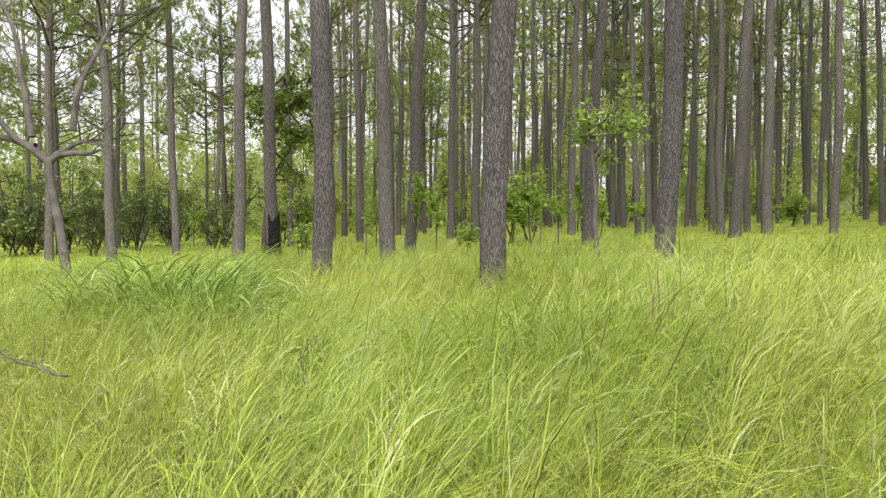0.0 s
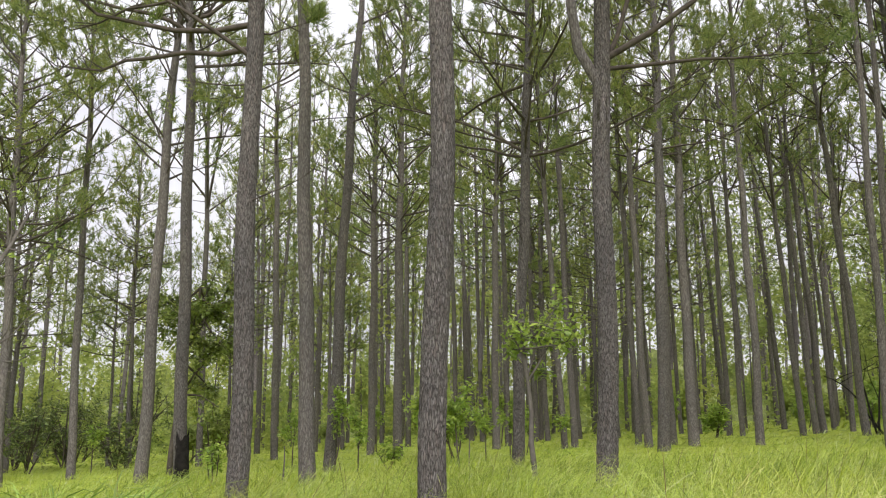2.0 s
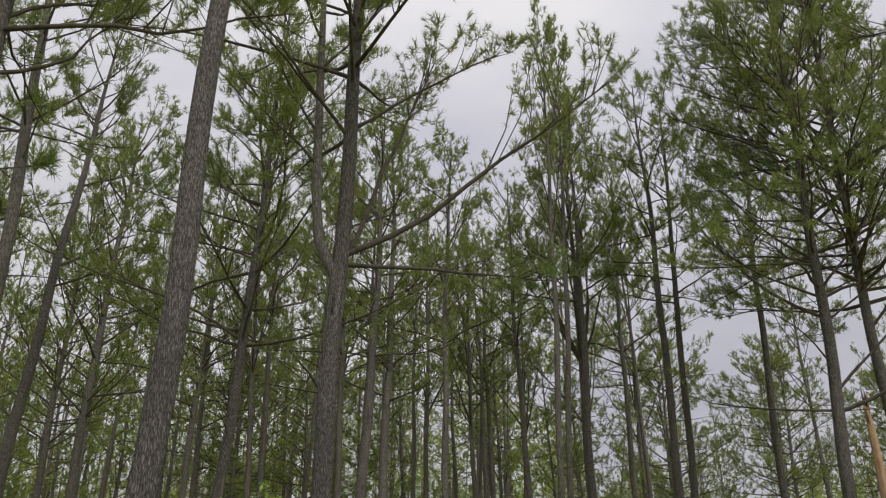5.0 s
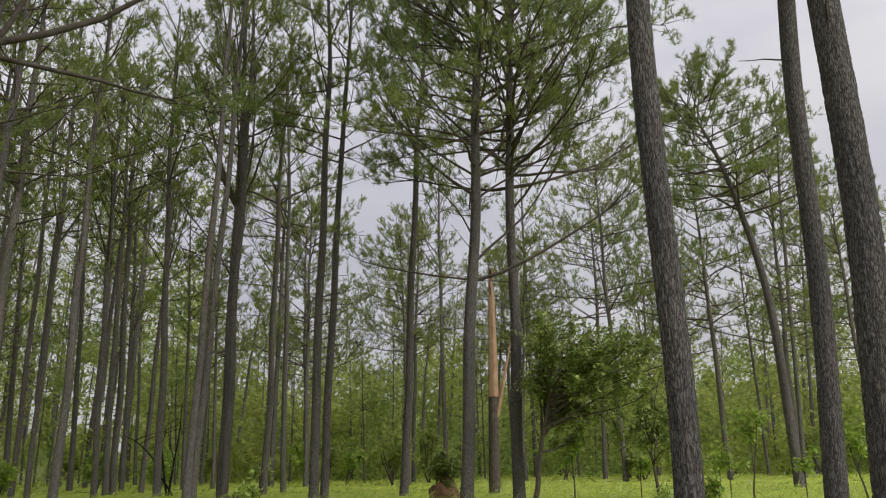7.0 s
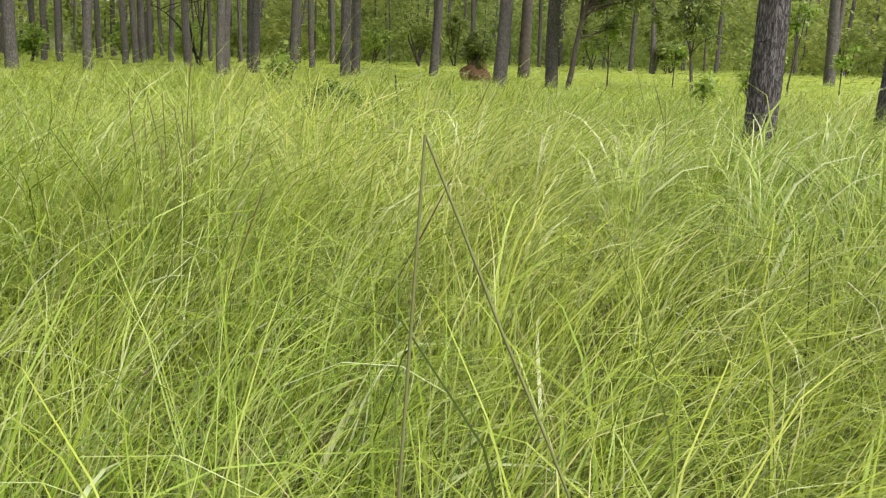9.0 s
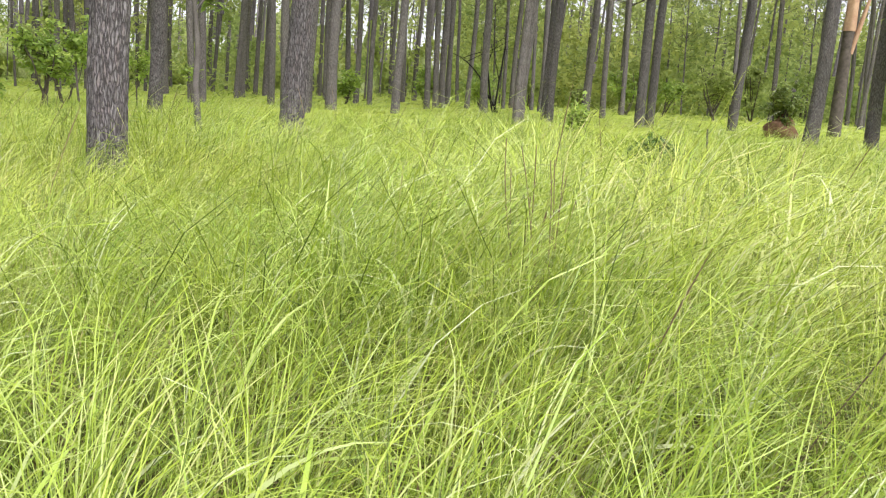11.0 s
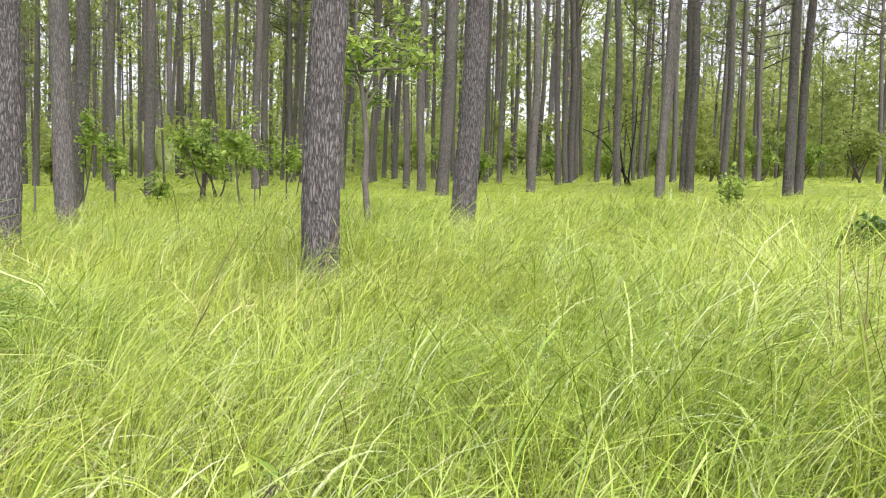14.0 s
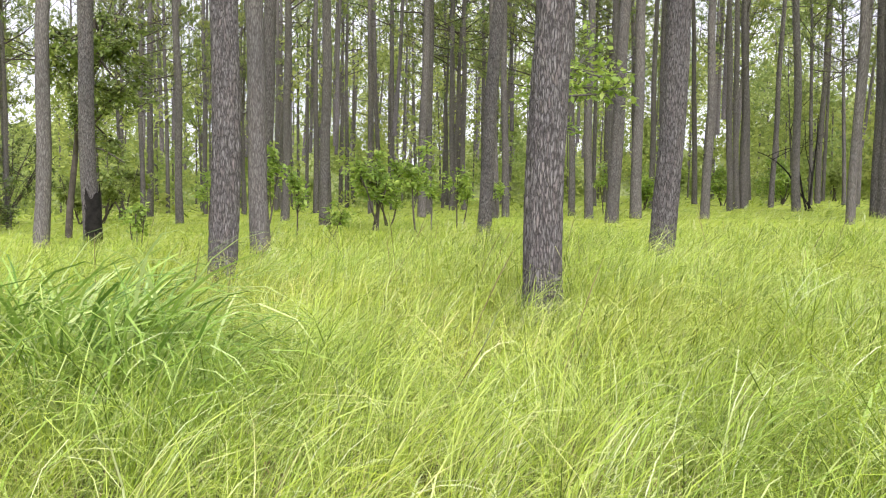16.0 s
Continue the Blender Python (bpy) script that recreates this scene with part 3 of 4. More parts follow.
plant(pine(35, 20.5, 0.32, 0.44, 84, 5.6, 2, (0.012, -0.006), [(8.3, 135, 40, 4.5), (9.4, 118, 28, 4.8, 0.3), (11.2, 128, 32, 4.6, 0.25), (13.0, 112, 28, 4.2, 0.2)], dead=10), 19.46, 15.85)
plant(pine(36, 20.5, 0.28, 0.54, 21, 3.3, 2, (0.035, -0.03), dead=14), 21.86, 22.28)
plant(pine(37, 20.0, 0.29, 0.54, 21, 3.4, 2, (0.01, 0.0), dead=10), 18.08, 22.56)
plant(pine(38, 20.0, 0.26, 0.55, 21, 3.4, 2, (0.03, -0.02), dead=10), 18.9, 23.0)
plant(pine(39, 20.5, 0.27, 0.54, 21, 3.4, 2, (0.012, 0.004), dead=4), 17.17, 25.82)
plant(pine(40, 21.0, 0.30, 0.56, 15, 4.0, 2, (0.01, 0.01), [(10.2, a, 62, 5.6, 0.7) for a in range(0, 360, 51)], bough_rise=(0.75, 1.1)), 17.74, 26.76, "pine with a broom of many upright boughs")
plant(pine(41, 15.0, 0.36, 0.68, 62, 3.9, 2, (-0.01, 0.012), [(10.0, 150, 14, 3.6, 0.5), (10.1, -30, 30, 3.4, 0.5), (10.4, 60, 25, 3.0, 0.5), (10.3, -100, 25, 3.0, 0.5)], bough_rise=(0.05, 0.5), stout=1.3, bow=(-1.6, 2.2)), 31.4, 12.3, "flat-topped pine with a wide spreading crown")

# charred sleeve round the foot of the burnt pine
rng = np.random.default_rng(3)
zz = np.linspace(0.0, 1.25, 30)
aa = np.linspace(0, 2 * np.pi, 41)[:-1]
ragged = 0.35 * np.sin(aa * 2 + 1) + 0.2 * np.sin(aa * 5)
cv = np.stack([np.broadcast_to((0.192 - 0.012 * zz + 0.022 * np.exp(-zz / 0.3))[:, None] * np.cos(aa), (30, 40)), np.broadcast_to((0.192 - 0.012 * zz + 0.022 * np.exp(-zz / 0.3))[:, None] * np.sin(aa), (30, 40)), zz[:, None] * (1 + 0.25 * ragged[None, :])], -1)
cv[:, :, :2] *= 1 + rng.normal(0, 0.02, (30, 40, 1))
cv[:, :, 0] -= 0.022 * cv[:, :, 2]
ci, cj = np.arange(29)[:, None] * 40, np.arange(40)[None, :]
part("charred_foot", mesh("charred_foot", cv.reshape(-1, 3), [np.stack([ci + cj, ci + (cj + 1) % 40, ci + 40 + (cj + 1) % 40, ci + 40 + cj], -1).reshape(-1, 4)], CHAR, True), D, "fire-blackened crust of bark")

# ---------------------------------------------------------------- the plantation behind, from a few grown forms
BROOM = [(9.6, 20, 66, 6.0, 0.45), (9.9, 150, 62, 5.6, 0.45), (10.3, 265, 64, 5.4, 0.45)]
FORM = [pine(100 + k, 20.0, 0.27, 0.45 + 0.035 * (k % 4), 25, 3.2 + 0.3 * (k % 3), 1, big=BROOM if k in (1, 4) else (), bough_rise=(0.2, 0.8) if k % 2 else (0.6, 1.1), dead=9) for k in range(7)]
FAR = [pine(200 + k, 20.0, 0.27, 0.38 + 0.04 * (k % 4), 26, 3.3 + 0.3 * (k % 3), 0, bough_rise=(0.15, 0.7) if k % 2 else (0.5, 1.0), dead=2) for k in range(6)]
for o in FORM + FAR:
    tagged(o, "slender plantation pine with a high green crown", "tree", TREES)
PLACES = [(-19.8, 53.9), (-18.3, 52.9), (-9.2, 29.8), (-14.5, 55.6), (-6.2, 35.2), (-3.55, 37.0), (5.3, 57.2), (4.6, 43.7), (6.7, 57.0), (8.8, 44.9),
          (9.3, 44.5), (7.7, 34.2), (8.2, 34.6), (11.2, 45.5), (11.6, 41.3), (10.5, 33.8), (9.9, 30.8), (11.2, 31.9), (20.8, 53.5), (24.3, 61.0), (20.1, 47.9), (16.4, 39.0), (16.3, 37.4)]
PLACES_EAST = [(12.9, 28.6), (19.3, 36.8), (20.9, 36.7), (18.3, 31.4), (26.1, 40.5), (15.4, 25.0), (23.8, 35.0), (21.0, 28.6), (22.9, 29.7), (17.4, 34.3), (19.8, 37.1), (29.4, 51.2), (14.1, 23.4), (28.1, 36.8), (34.2, 30.6), (42.3, 15.6)]
rng = np.random.default_rng(7)
used = [(o.location.x, o.location.y) for o in scene.objects if o.name.startswith("pine_tree") and (o.location.x or o.location.y)]


def set_copy(form, x, y, first, size=1.0):
    tilt = rng.normal(0.034 if x > 4 else 0.012, 0.014), rng.normal(0, 0.014)
    s, g = rng.uniform(0.92, 1.08), rng.uniform(0.88, 1.08)
    m = Matrix.Translation((x, y, float(rise(x, y)) - 0.02)) @ Euler((tilt[1], tilt[0], rng.uniform(0, 6.28))).to_matrix().to_4x4() @ Matrix.Diagonal((g * size, g * size, s * size, 1))
    if first:
        form.matrix_basis = m
    else:
        copy_thing(form, m)
    used.append((x, y))


first = set()
for k, (x, y) in enumerate(PLACES + PLACES_EAST):
    bank = FORM if math.hypot(x, y) < 47 else FAR
    f = bank[k % len(bank)]
    set_copy(f, x, y, f.name not in first)
    first.add(f.name)
# sectors: headings from, to, nearest and farthest row, spacing, how many, size
SECTORS = [(-48, -8, 48, 92, 4.2, 22, 1.0), (-8, 8, 44, 74, 3.8, 24, 1.0), (8, 30, 40, 72, 3.6, 34, 1.0), (31, 52, 56, 88, 4.0, 7, 0.8), (52, 100, 52, 92, 5.0, 9, 1.0),
           (-36, -9, 38, 54, 3.6, 6, 0.95), (-48, -4, 46, 80, 3.6, 24, 0.6), (-4, 34, 42, 78, 3.0, 48, 0.6), (28, 62, 46, 76, 3.2, 22, 0.46), (62, 100, 48, 80, 3.6, 14, 0.6)]
for lo, hi, near, far, gap, want, size in SECTORS:
    made = 0
    for k in range(1500):
        r, a = near + (far - near) * rng.uniform() ** 0.8, radians(rng.uniform(lo, hi))
        x, y = r * math.sin(a), r * math.cos(a)
        if min((x - p) ** 2 + (y - q) ** 2 for p, q in used) < gap ** 2:
            continue
        f = FAR[made % len(FAR)]
        set_copy(f, x, y, f.name not in first, size * (rng.uniform(0.75, 1.2) if size < 1 else 1))
        first.add(f.name)
        made += 1
        if made == want:
            break
# shorter round-crowned pines at the east edge of the clearing and beyond the west side
ROUND = [pine(300 + k, 17.0, 0.27, 0.5 - 0.06 * k, 46, 4.0 + 0.3 * k, 1, bough_rise=(0.1, 0.65), dead=6) for k in range(3)]
for o in ROUND:
    tagged(o, "shorter pine with a rounded dense green crown", "tree", TREES)
EDGE = [(36.0, 21.5, 0.86), (39.5, 18.0, 0.92), (44.5, 16.5, 1.0), (33.5, 25.5, 0.72), (44.0, 22.0, 0.85), (39.0, 11.5, 0.76), (37.5, 28.0, 0.8), (46.0, 11.0, 0.85), (48.5, 26.0, 0.85), (30.5, 29.8, 0.85), (35.0, 33.5, 0.9), (28.3, 34.5, 0.85), (40.0, 24.8, 1.0), (41.5, 31.5, 0.9), (31.0, 37.5, 0.85), (24.8, 37.0, 0.8), (52.0, 18.0, 0.95),
        (-14.5, 38.5, 0.8), (-9.3, 37.0, 0.75), (-19.0, 43.0, 0.85), (-5.2, 41.0, 0.72), (-25.0, 37.0, 0.8), (-18.5, 33.5, 0.75),
        (-16.0, 36.0, 0.72), (-22.0, 39.5, 0.75), (-11.0, 40.5, 0.62), (-6.5, 45.0, 0.62), (-1.0, 48.0, 0.65), (9.6, 47.5, 0.95), (12.6, 43.5, 0.9), (16.8, 46.0, 0.9)]
for k, (x, y, size) in enumerate(EDGE):
    set_copy(ROUND[k % 3], x, y, k < 3, size)
# thin cover behind the starting point
for k in range(22):
    a, r = radians(rng.uniform(125, 300)), rng.uniform(14, 60)
    x, y = r * math.sin(a), r * math.cos(a)
    if min((x - p) ** 2 + (y - q) ** 2 for p, q in used) > 9:
        set_copy(FAR[k % len(FAR)], x, y, False)

# slim stems standing close together far behind the named rows, too many to tell apart
slim_wood, slim_leaf = Heap(), Heap()
made = 0
for k in range(6000):
    east = made >= 135
    r, a = (rng.uniform(50, 92), radians(rng.uniform(30, 96))) if east else (rng.uniform(44, 112), radians(rng.uniform(-7, 29)))
    x, y = r * math.sin(a), r * math.cos(a)
    if min((x - p) ** 2 + (y - q) ** 2 for p, q in used) < 4.0:
        continue
    used.append((x, y))
    base, tall_by = np.array([x, y, float(rise(x, y))]), rng.uniform(9.0, 13.5) if east else rng.uniform(17.5, 21.5)
    u = np.linspace(-0.01, 1, 6)
    stem = base + np.stack([u * rng.normal(0.7 if x > 4 else 0.25, 0.45) + 0.08 * np.sin(u * 9 + k), u * rng.normal(0, 0.4), u * tall_by], -1)
    slim_wood.add(*tubes(stem[None], (rng.uniform(0.11, 0.15) * (0.8 if east else 1.0) * (1.03 - 0.8 * u ** 1.5))[None], 5))
    g, ga, ge = along(stem[None], np.zeros(11, int), np.linspace(0.55, 0.99, 11))
    P = grow(rng, g, rng.uniform(0, 6.28, 11), rng.uniform(0.15, 0.8, 11), np.linspace(2.9, 1.2, 11), 4, 0.2, 0.1)
    slim_wood.add(*tubes(P, np.linspace(0.025, 0.008, 4)[None].repeat(11, 0), 3))
    w = rng.integers(0, 11, 90)
    g, ga, ge = along(P, w, rng.uniform(0.4, 1, 90))
    slim_leaf.add(*tufts(rng, g + rng.normal(0, 0.32, g.shape), unit(rng.normal(0, 0.5, g.shape) + [0, 0, 0.7]), 6, 0.30, 0.055, 0.6))
    made += 1
    if made == 215:
        break
slim = tagged(new("distant_pines"), "slim grey stems and thin crowns of distant pines", "trees", kind="stuff")
part("stems", slim_wood.mesh("stems", BARK_FAR, True), slim, kind="stuff")
part("foliage", slim_leaf.mesh("foliage", NEEDLE), slim, kind="stuff")

# ---------------------------------------------------------------- broken trunk, crooked tree, mound
rng = np.random.default_rng(21)
snag = stand("broken_trunk", 24.52, 20.43, "snapped pine trunk with bare orange heartwood", "tree trunk")
z = np.linspace(-0.1, 3.4, 12)
v, f = tubes(np.stack([0.02 * z, 0 * z, z], -1)[None], np.linspace(0.215, 0.17, 12)[None], 14)
part("bark_sleeve", mesh("bark_sleeve", v, [f], TWIG, True), snag)
a = np.arange(18) * 2 * np.pi / 18
tip = 7.4 + 0.9 * np.sin(a + 0.5) + rng.uniform(-0.5, 0.3, 18)
rows = np.linspace(0, 1, 9)
sv = np.stack([np.stack([0.02 * h + (0.19 - 0.09 * s) * np.cos(a) * (1 + 0.08 * np.sin(5 * a)), (0.19 - 0.09 * s) * np.sin(a) * (1 + 0.08 * np.sin(5 * a)), h], -1) for s in rows for h in [3.3 + s * (tip - 3.3)]])
si, sj = np.arange(8)[:, None] * 18, np.arange(18)[None, :]
part("heartwood", mesh("heartwood", sv.reshape(-1, 3), [np.stack([si + sj, si + (sj + 1) % 18, si + 18 + (sj + 1) % 18, si + 18 + sj], -1).reshape(-1, 4), (8 * 18 + np.arange(18))[None, :]], SPLIT, True), snag, "bare splintered orange wood")
v, f = tubes(np.array([[[0.1, -0.12, 2.6], [0.32, -0.28, 3.8], [0.62, -0.45, 5.3]]]), np.array([[0.09, 0.07, 0.015]]), 6)
part("splinter", mesh("splinter", v, [f], SPLIT, True), snag, "long pale splinter leaning off the trunk")

crook = stand("crooked_tree", -5.95, 13.7, "bare crooked grey tree with twisted limbs", "tree", sink=0.05)
h = Heap()
T = np.array([[0, 0, 0], [-0.03, 0, 0.6], [-0.12, 0.0, 1.3], [-0.28, 0.05, 2.0], [-0.30, 0.05, 2.35]])
v, f = tubes(T[None], np.array([[0.11, 0.085, 0.07, 0.066, 0.07]]), 12)
h.add(v, f)
rng = np.random.default_rng(5)
CROOKS = [((-0.3, 0.05, 2.3), -88, 48, 2.6), ((-0.3, 0.05, 2.3), 95, 45, 0.95), ((-0.5, 0.05, 2.55), -95, 12, 1.8), ((-0.55, 0.05, 2.7), -80, 75, 3.0), ((0.1, 0.05, 2.8), 60, 70, 2.6), ((-0.2, 0.05, 2.4), 110, 5, 0.9)]
L = np.concatenate([grow(rng, np.array([s]), np.array([radians(a)]), np.array([radians(e)]), np.array([n]), 10, np.array([0.3]), 0.16) for s, a, e, n in CROOKS])
h.add(*tubes(L, np.linspace(0.06, 0.018, 10)[None].repeat(len(L), 0), 8))
w = rng.integers(0, len(L), 46)
g, ga, ge = along(L, w, rng.uniform(0.3, 1, 46))
S = grow(rng, g, ga + rng.normal(0, 1.0, 46), ge + rng.normal(0, 0.5, 46), rng.uniform(0.3, 1.3, 46), 6, 0.0, 0.2)
h.add(*tubes(S, np.linspace(0.014, 0.004, 6)[None].repeat(46, 0), 4))
part("trunk", h.mesh("trunk", GREYBARK, True), crook)
w = rng.integers(0, 46, 260)
g, ga, ge = along(S, w, rng.uniform(0.6, 1, 260))
g = g[g[:, 2] > 3.6]
v, f = leaves(rng, g + rng.normal(0, 0.05, g.shape), 0.11)
part("foliage", mesh("foliage", v, [f], BROAD), crook, "few green leaves at the shoot ends", "stuff")

mound = stand("termite_mound", 20.33, 19.22, "rough orange clay termite mound in the grass", "mound")
bm = bmesh.new()
bmesh.ops.create_icosphere(bm, subdivisions=4, radius=1.0)
for q in bm.verts:
    n = noise.fractal(q.co * 1.8, 1.0, 2.0, 4)
    q.co = Vector((q.co.x * 0.46, q.co.y * 0.44, max(q.co.z, -0.1) * 0.62)) * (1 + 0.28 * n)
me = bpy.data.meshes.new("clay")
bm.to_mesh(me)
bm.free()
me.materials.append(CLAY)
me.polygons.foreach_set("use_smooth", [True] * len(me.polygons))
part("clay_body", me, mound)

# ---------------------------------------------------------------- broad-leaved trees, saplings and shrubs
leafy("sapling", 51, 2.8, 15.5, "thin crooked sapling with broad green leaves in tufts", "sapling", 4.6, 0.055, np.array([1.1, 0.8, 1.0]), np.array([0.3, 0, 3.0]), 1000, 0.13, BROAD, GREYBARK, (-0.1, 0.0), boughs=12, low=0.5)
leafy("round_tree", 52, 18.6, 14.8, "dark bushy broad-leaved tree with crooked dark stems", "tree", 5.0, 0.075, np.array([2.3, 2.2, 1.75]), np.array([1.1, -1.0, 3.65]), 14000, 0.15, DARKLEAF, TWIG, (0.3, -0.2), boughs=40, low=0.3)
leafy("round_tree", 53, -6.1, 29.4, "dark bushy broad-leaved tree behind the pines", "tree", 7.5, 0.10, np.array([1.8, 1.6, 2.8]), np.array([0.9, 0, 4.5]), 7500, 0.17, DARKLEAF, boughs=22)
leafy("small_tree", 54, 21.15, 12.58, "small dark-leaved tree on a thin stem", "tree", 3.2, 0.05, np.array([0.9, 0.8, 0.9]), np.array([0, 0, 2.3]), 1800, 0.13, DARKLEAF, boughs=12)
leafy("shrub", 55, 2.18, 28.0, "round green shrub with broad leaves", "shrub", 2.1, 0.035, np.array([0.95, 0.8, 0.65]), np.array([0, 0, 1.5]), 1300, 0.18, BROAD, stems=4, boughs=5)
leafy("shrub", 56, 3.0, 30.5, "green shrub behind the large pine", "shrub", 2.4, 0.03, np.array([0.6, 0.6, 0.9]), np.array([0, 0, 1.4]), 900, 0.18, BROAD, stems=3, boughs=5)
leafy("low_bush", 57, 5.32, 8.95, "dense low dark green bush sunk in the grass", "bush", 0.75, 0.012, np.array([0.25, 0.25, 0.24]), np.array([0, 0, 0.5]), 4200, 0.07, WEED, stems=6, boughs=5, low=0.2)
leafy("mound_bush", 58, 20.2, 19.2, "green bush growing out of a clay mound", "bush", 1.6, 0.03, np.array([0.46, 0.46, 0.55]), np.array([0, 0, 0.95]), 3600, 0.12, DARKLEAF, stems=4, boughs=5)
leafy("burnt_stems", 59, 18.7, 31.2, "thin black burnt stems with no leaves", "shrub", 4.6, 0.045, np.array([0.5, 0.5, 1.2]), np.array([0, 0, 3.2]), 12, 0.1, DARKLEAF, CHAR, stems=3, boughs=3)
SAPLINGS = [(22.0, 10.4, 2.6), (20.8, 7.4, 2.4), (16.1, 9.0, 0.9), (14.8, 9.4, 0.7), (-0.9, 26.0, 2.6), (12.05, 34.4, 2.2), (-3.6, 22.4, 1.1), (0.6, 40.0, 2.4), (6.2, 40.0, 3.4), (13.4, 19.8, 0.9), (5.6, 31.0, 1.7), (7.4, 33.0, 1.5),
            (23.5, 11.6, 1.7), (19.9, 14.4, 2.0), (22.5, 13.8, 1.4), (24.2, 9.8, 1.5), (25.0, 12.5, 1.4), (27.0, 8.0, 1.9), (-2.4, 31.0, 1.8), (-9.5, 33.0, 2.0), (-0.2, 25.1, 1.9), (2.4, 23.4, 2.6), (3.6, 27.1, 1.7), (4.4, 27.3, 1.9), (0.7, 24.3, 0.9), (11.0, 17.1, 0.75)]
for k, (x, y, t) in enumerate(SAPLINGS):
    leafy("young_sapling", 60 + k, x, y, "young sapling with light green leaves among grass", "sapling", t, 0.012 + 0.006 * t, np.array([0.16, 0.16, 0.18]) * t + 0.12, np.array([0, 0, 0.72 * t]), int(130 + 110 * t), 0.15, BROAD, stems=1 if t > 1.2 else 3, group="young saplings", boughs=6, low=0.3)
# shrubs at the wood's edge, in the leaf colour paled for haze
rng = np.random.default_rng(33)
for k in range(28):
    a = radians(rng.uniform(30, 88)) if k < 15 else radians(rng.uniform(-26, -2))
    r = rng.uniform(38, 54)
    t = rng.uniform(1.4, 3.4)
    leafy("understorey_shrub", 120 + k, r * math.sin(a), r * math.cos(a), "understorey shrub at the wood's edge, green paled for haze", "shrub", t, 0.04, np.array([0.38, 0.38, 0.32]) * t, np.array([0, 0, 0.6 * t]), int(800 + 260 * t), 0.19, FARLEAF, stems=3, group="understorey shrubs", boughs=4, low=0.2, shoots=3)

for k, (x, y, t) in enumerate([(20.5, 39.8, 1.8), (22.8, 38.6, 1.5), (27.5, 45.7, 2.4), (29.1, 35.1, 2.6), (30.3, 33.7, 2.2), (24.5, 41.0, 2.0), (14.5, 36.0, 1.4)]):
    leafy("understorey_shrub", 180 + k, x, y, "light green understorey shrub among the pine trunks", "shrub", t, 0.03, np.array([0.45, 0.45, 0.34]) * t, np.array([0, 0, 0.62 * t]), int(600 + 200 * t), 0.2, BROAD, stems=3, group="understorey shrubs", boughs=5, low=0.2, shoots=4)

# bushes under the trees of the west side, shade put into their dark leaf colour
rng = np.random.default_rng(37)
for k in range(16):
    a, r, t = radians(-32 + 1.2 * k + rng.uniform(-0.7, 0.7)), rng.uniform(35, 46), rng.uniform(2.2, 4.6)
    leafy("shade_bush", 230 + k, r * math.sin(a), r * math.cos(a), "dense bush under the pines, their shade put into its dark green", "bush", t, 0.04, np.array([0.46, 0.42, 0.46]) * t, np.array([0, 0, 0.52 * t]), int(700 + 300 * t), 0.16, SHADE, stems=4, group="bushes under the pines", boughs=6, low=0.1, shoots=4)

# ---------------------------------------------------------------- far woods
rng = np.random.default_rng(44)
clumps = 5200
a = np.radians(np.where(rng.uniform(0, 1, clumps) < 0.56, rng.uniform(30, 112, clumps), rng.uniform(-58, 34, clumps)))
r = 54 + np.where(a > radians(34), 44, 62) * rng.uniform(0, 1, clumps) ** 0.9
cx, cy = r * np.sin(a), r * np.cos(a)
hgt = np.where(a < radians(-4), 10.5, np.where(a > radians(34), 9.0, 17.5)) * rng.uniform(0.5, 1.15, clumps)
cz = hgt * rng.uniform(0, 1, clumps) ** 0.9
size = rng.uniform(0.9, 2.4, clumps)
per = rng.integers(45, 100, clumps)
who = np.repeat(np.arange(clumps), per)
n = len(who)
d = unit(rng.normal(0, 1, (n, 3))) * (rng.uniform(0, 1, (n, 1)) ** 0.45) * [1, 1, 0.75] * size[who][:, None]
x, y = cx[who] + d[:, 0], cy[who] + d[:, 1]
z = np.maximum(cz[who] + d[:, 2], 0.1)
v, f = leaves(rng, np.stack([x, y, rise(x, y) + z], -1), 0.42, 1.1, 0.8)
v = v.reshape(-1, 4, 3)[:, :3].reshape(-1, 3)
f = np.arange(len(v)).reshape(-1, 3)
tagged(new("far_woods", mesh("far_woods", v, [f], FARLEAF)), "leaves of the distant wood, haze mixed into their pale green", "woodland", kind="stuff")
# the dense edge of the wood behind all, with haze painted in as pale green
ha, hz = np.radians(np.linspace(-62, 118, 721)), np.linspace(0, 1, 9)
top = 8.0 + 3.0 * (ha > radians(34)) + 1.4 * np.sin(ha * 23) + 1.3 * np.sin(ha * 57 + 1) + 1.4 * np.sin(ha * 131) + 1.2 * np.sin(ha * 211 + 2)
hr = 124 + 2.5 * np.sin(ha[None, :] * 41 + hz[:, None] * 5) + 1.5 * np.sin(ha[None, :] * 113 - hz[:, None] * 7) - 3 * hz[:, None]
hx, hy = hr * np.sin(ha), hr * np.cos(ha)
hv = np.stack([hx, hy, rise(hx, hy) - 0.3 + hz[:, None] * top[None, :]], -1).reshape(-1, 3)
hi, hj = np.arange(8)[:, None] * 721, np.arange(720)[None, :]
tagged(new("backdrop", mesh("backdrop", hv, [np.stack([hi + hj, hi + hj + 1, hi + 722 + hj, hi + 721 + hj], -1).reshape(-1, 4)], THICKET, True)), "edge of the distant thicket, green paled for haze", "backdrop", kind="structure")

# ---------------------------------------------------------------- meadow grass
WIND = radians(112)


def away(x, y):
    """Distance from the trodden line."""
    ax, ay, bx, by = 0.0, -0.5, -1.8, 4.2
    t = np.clip(((x - ax) * (bx - ax) + (y - ay) * (by - ay)) / ((bx - ax) ** 2 + (by - ay) ** 2), 0, 1)
    return np.hypot(x - ax - t * (bx - ax), y - ay - t * (by - ay))


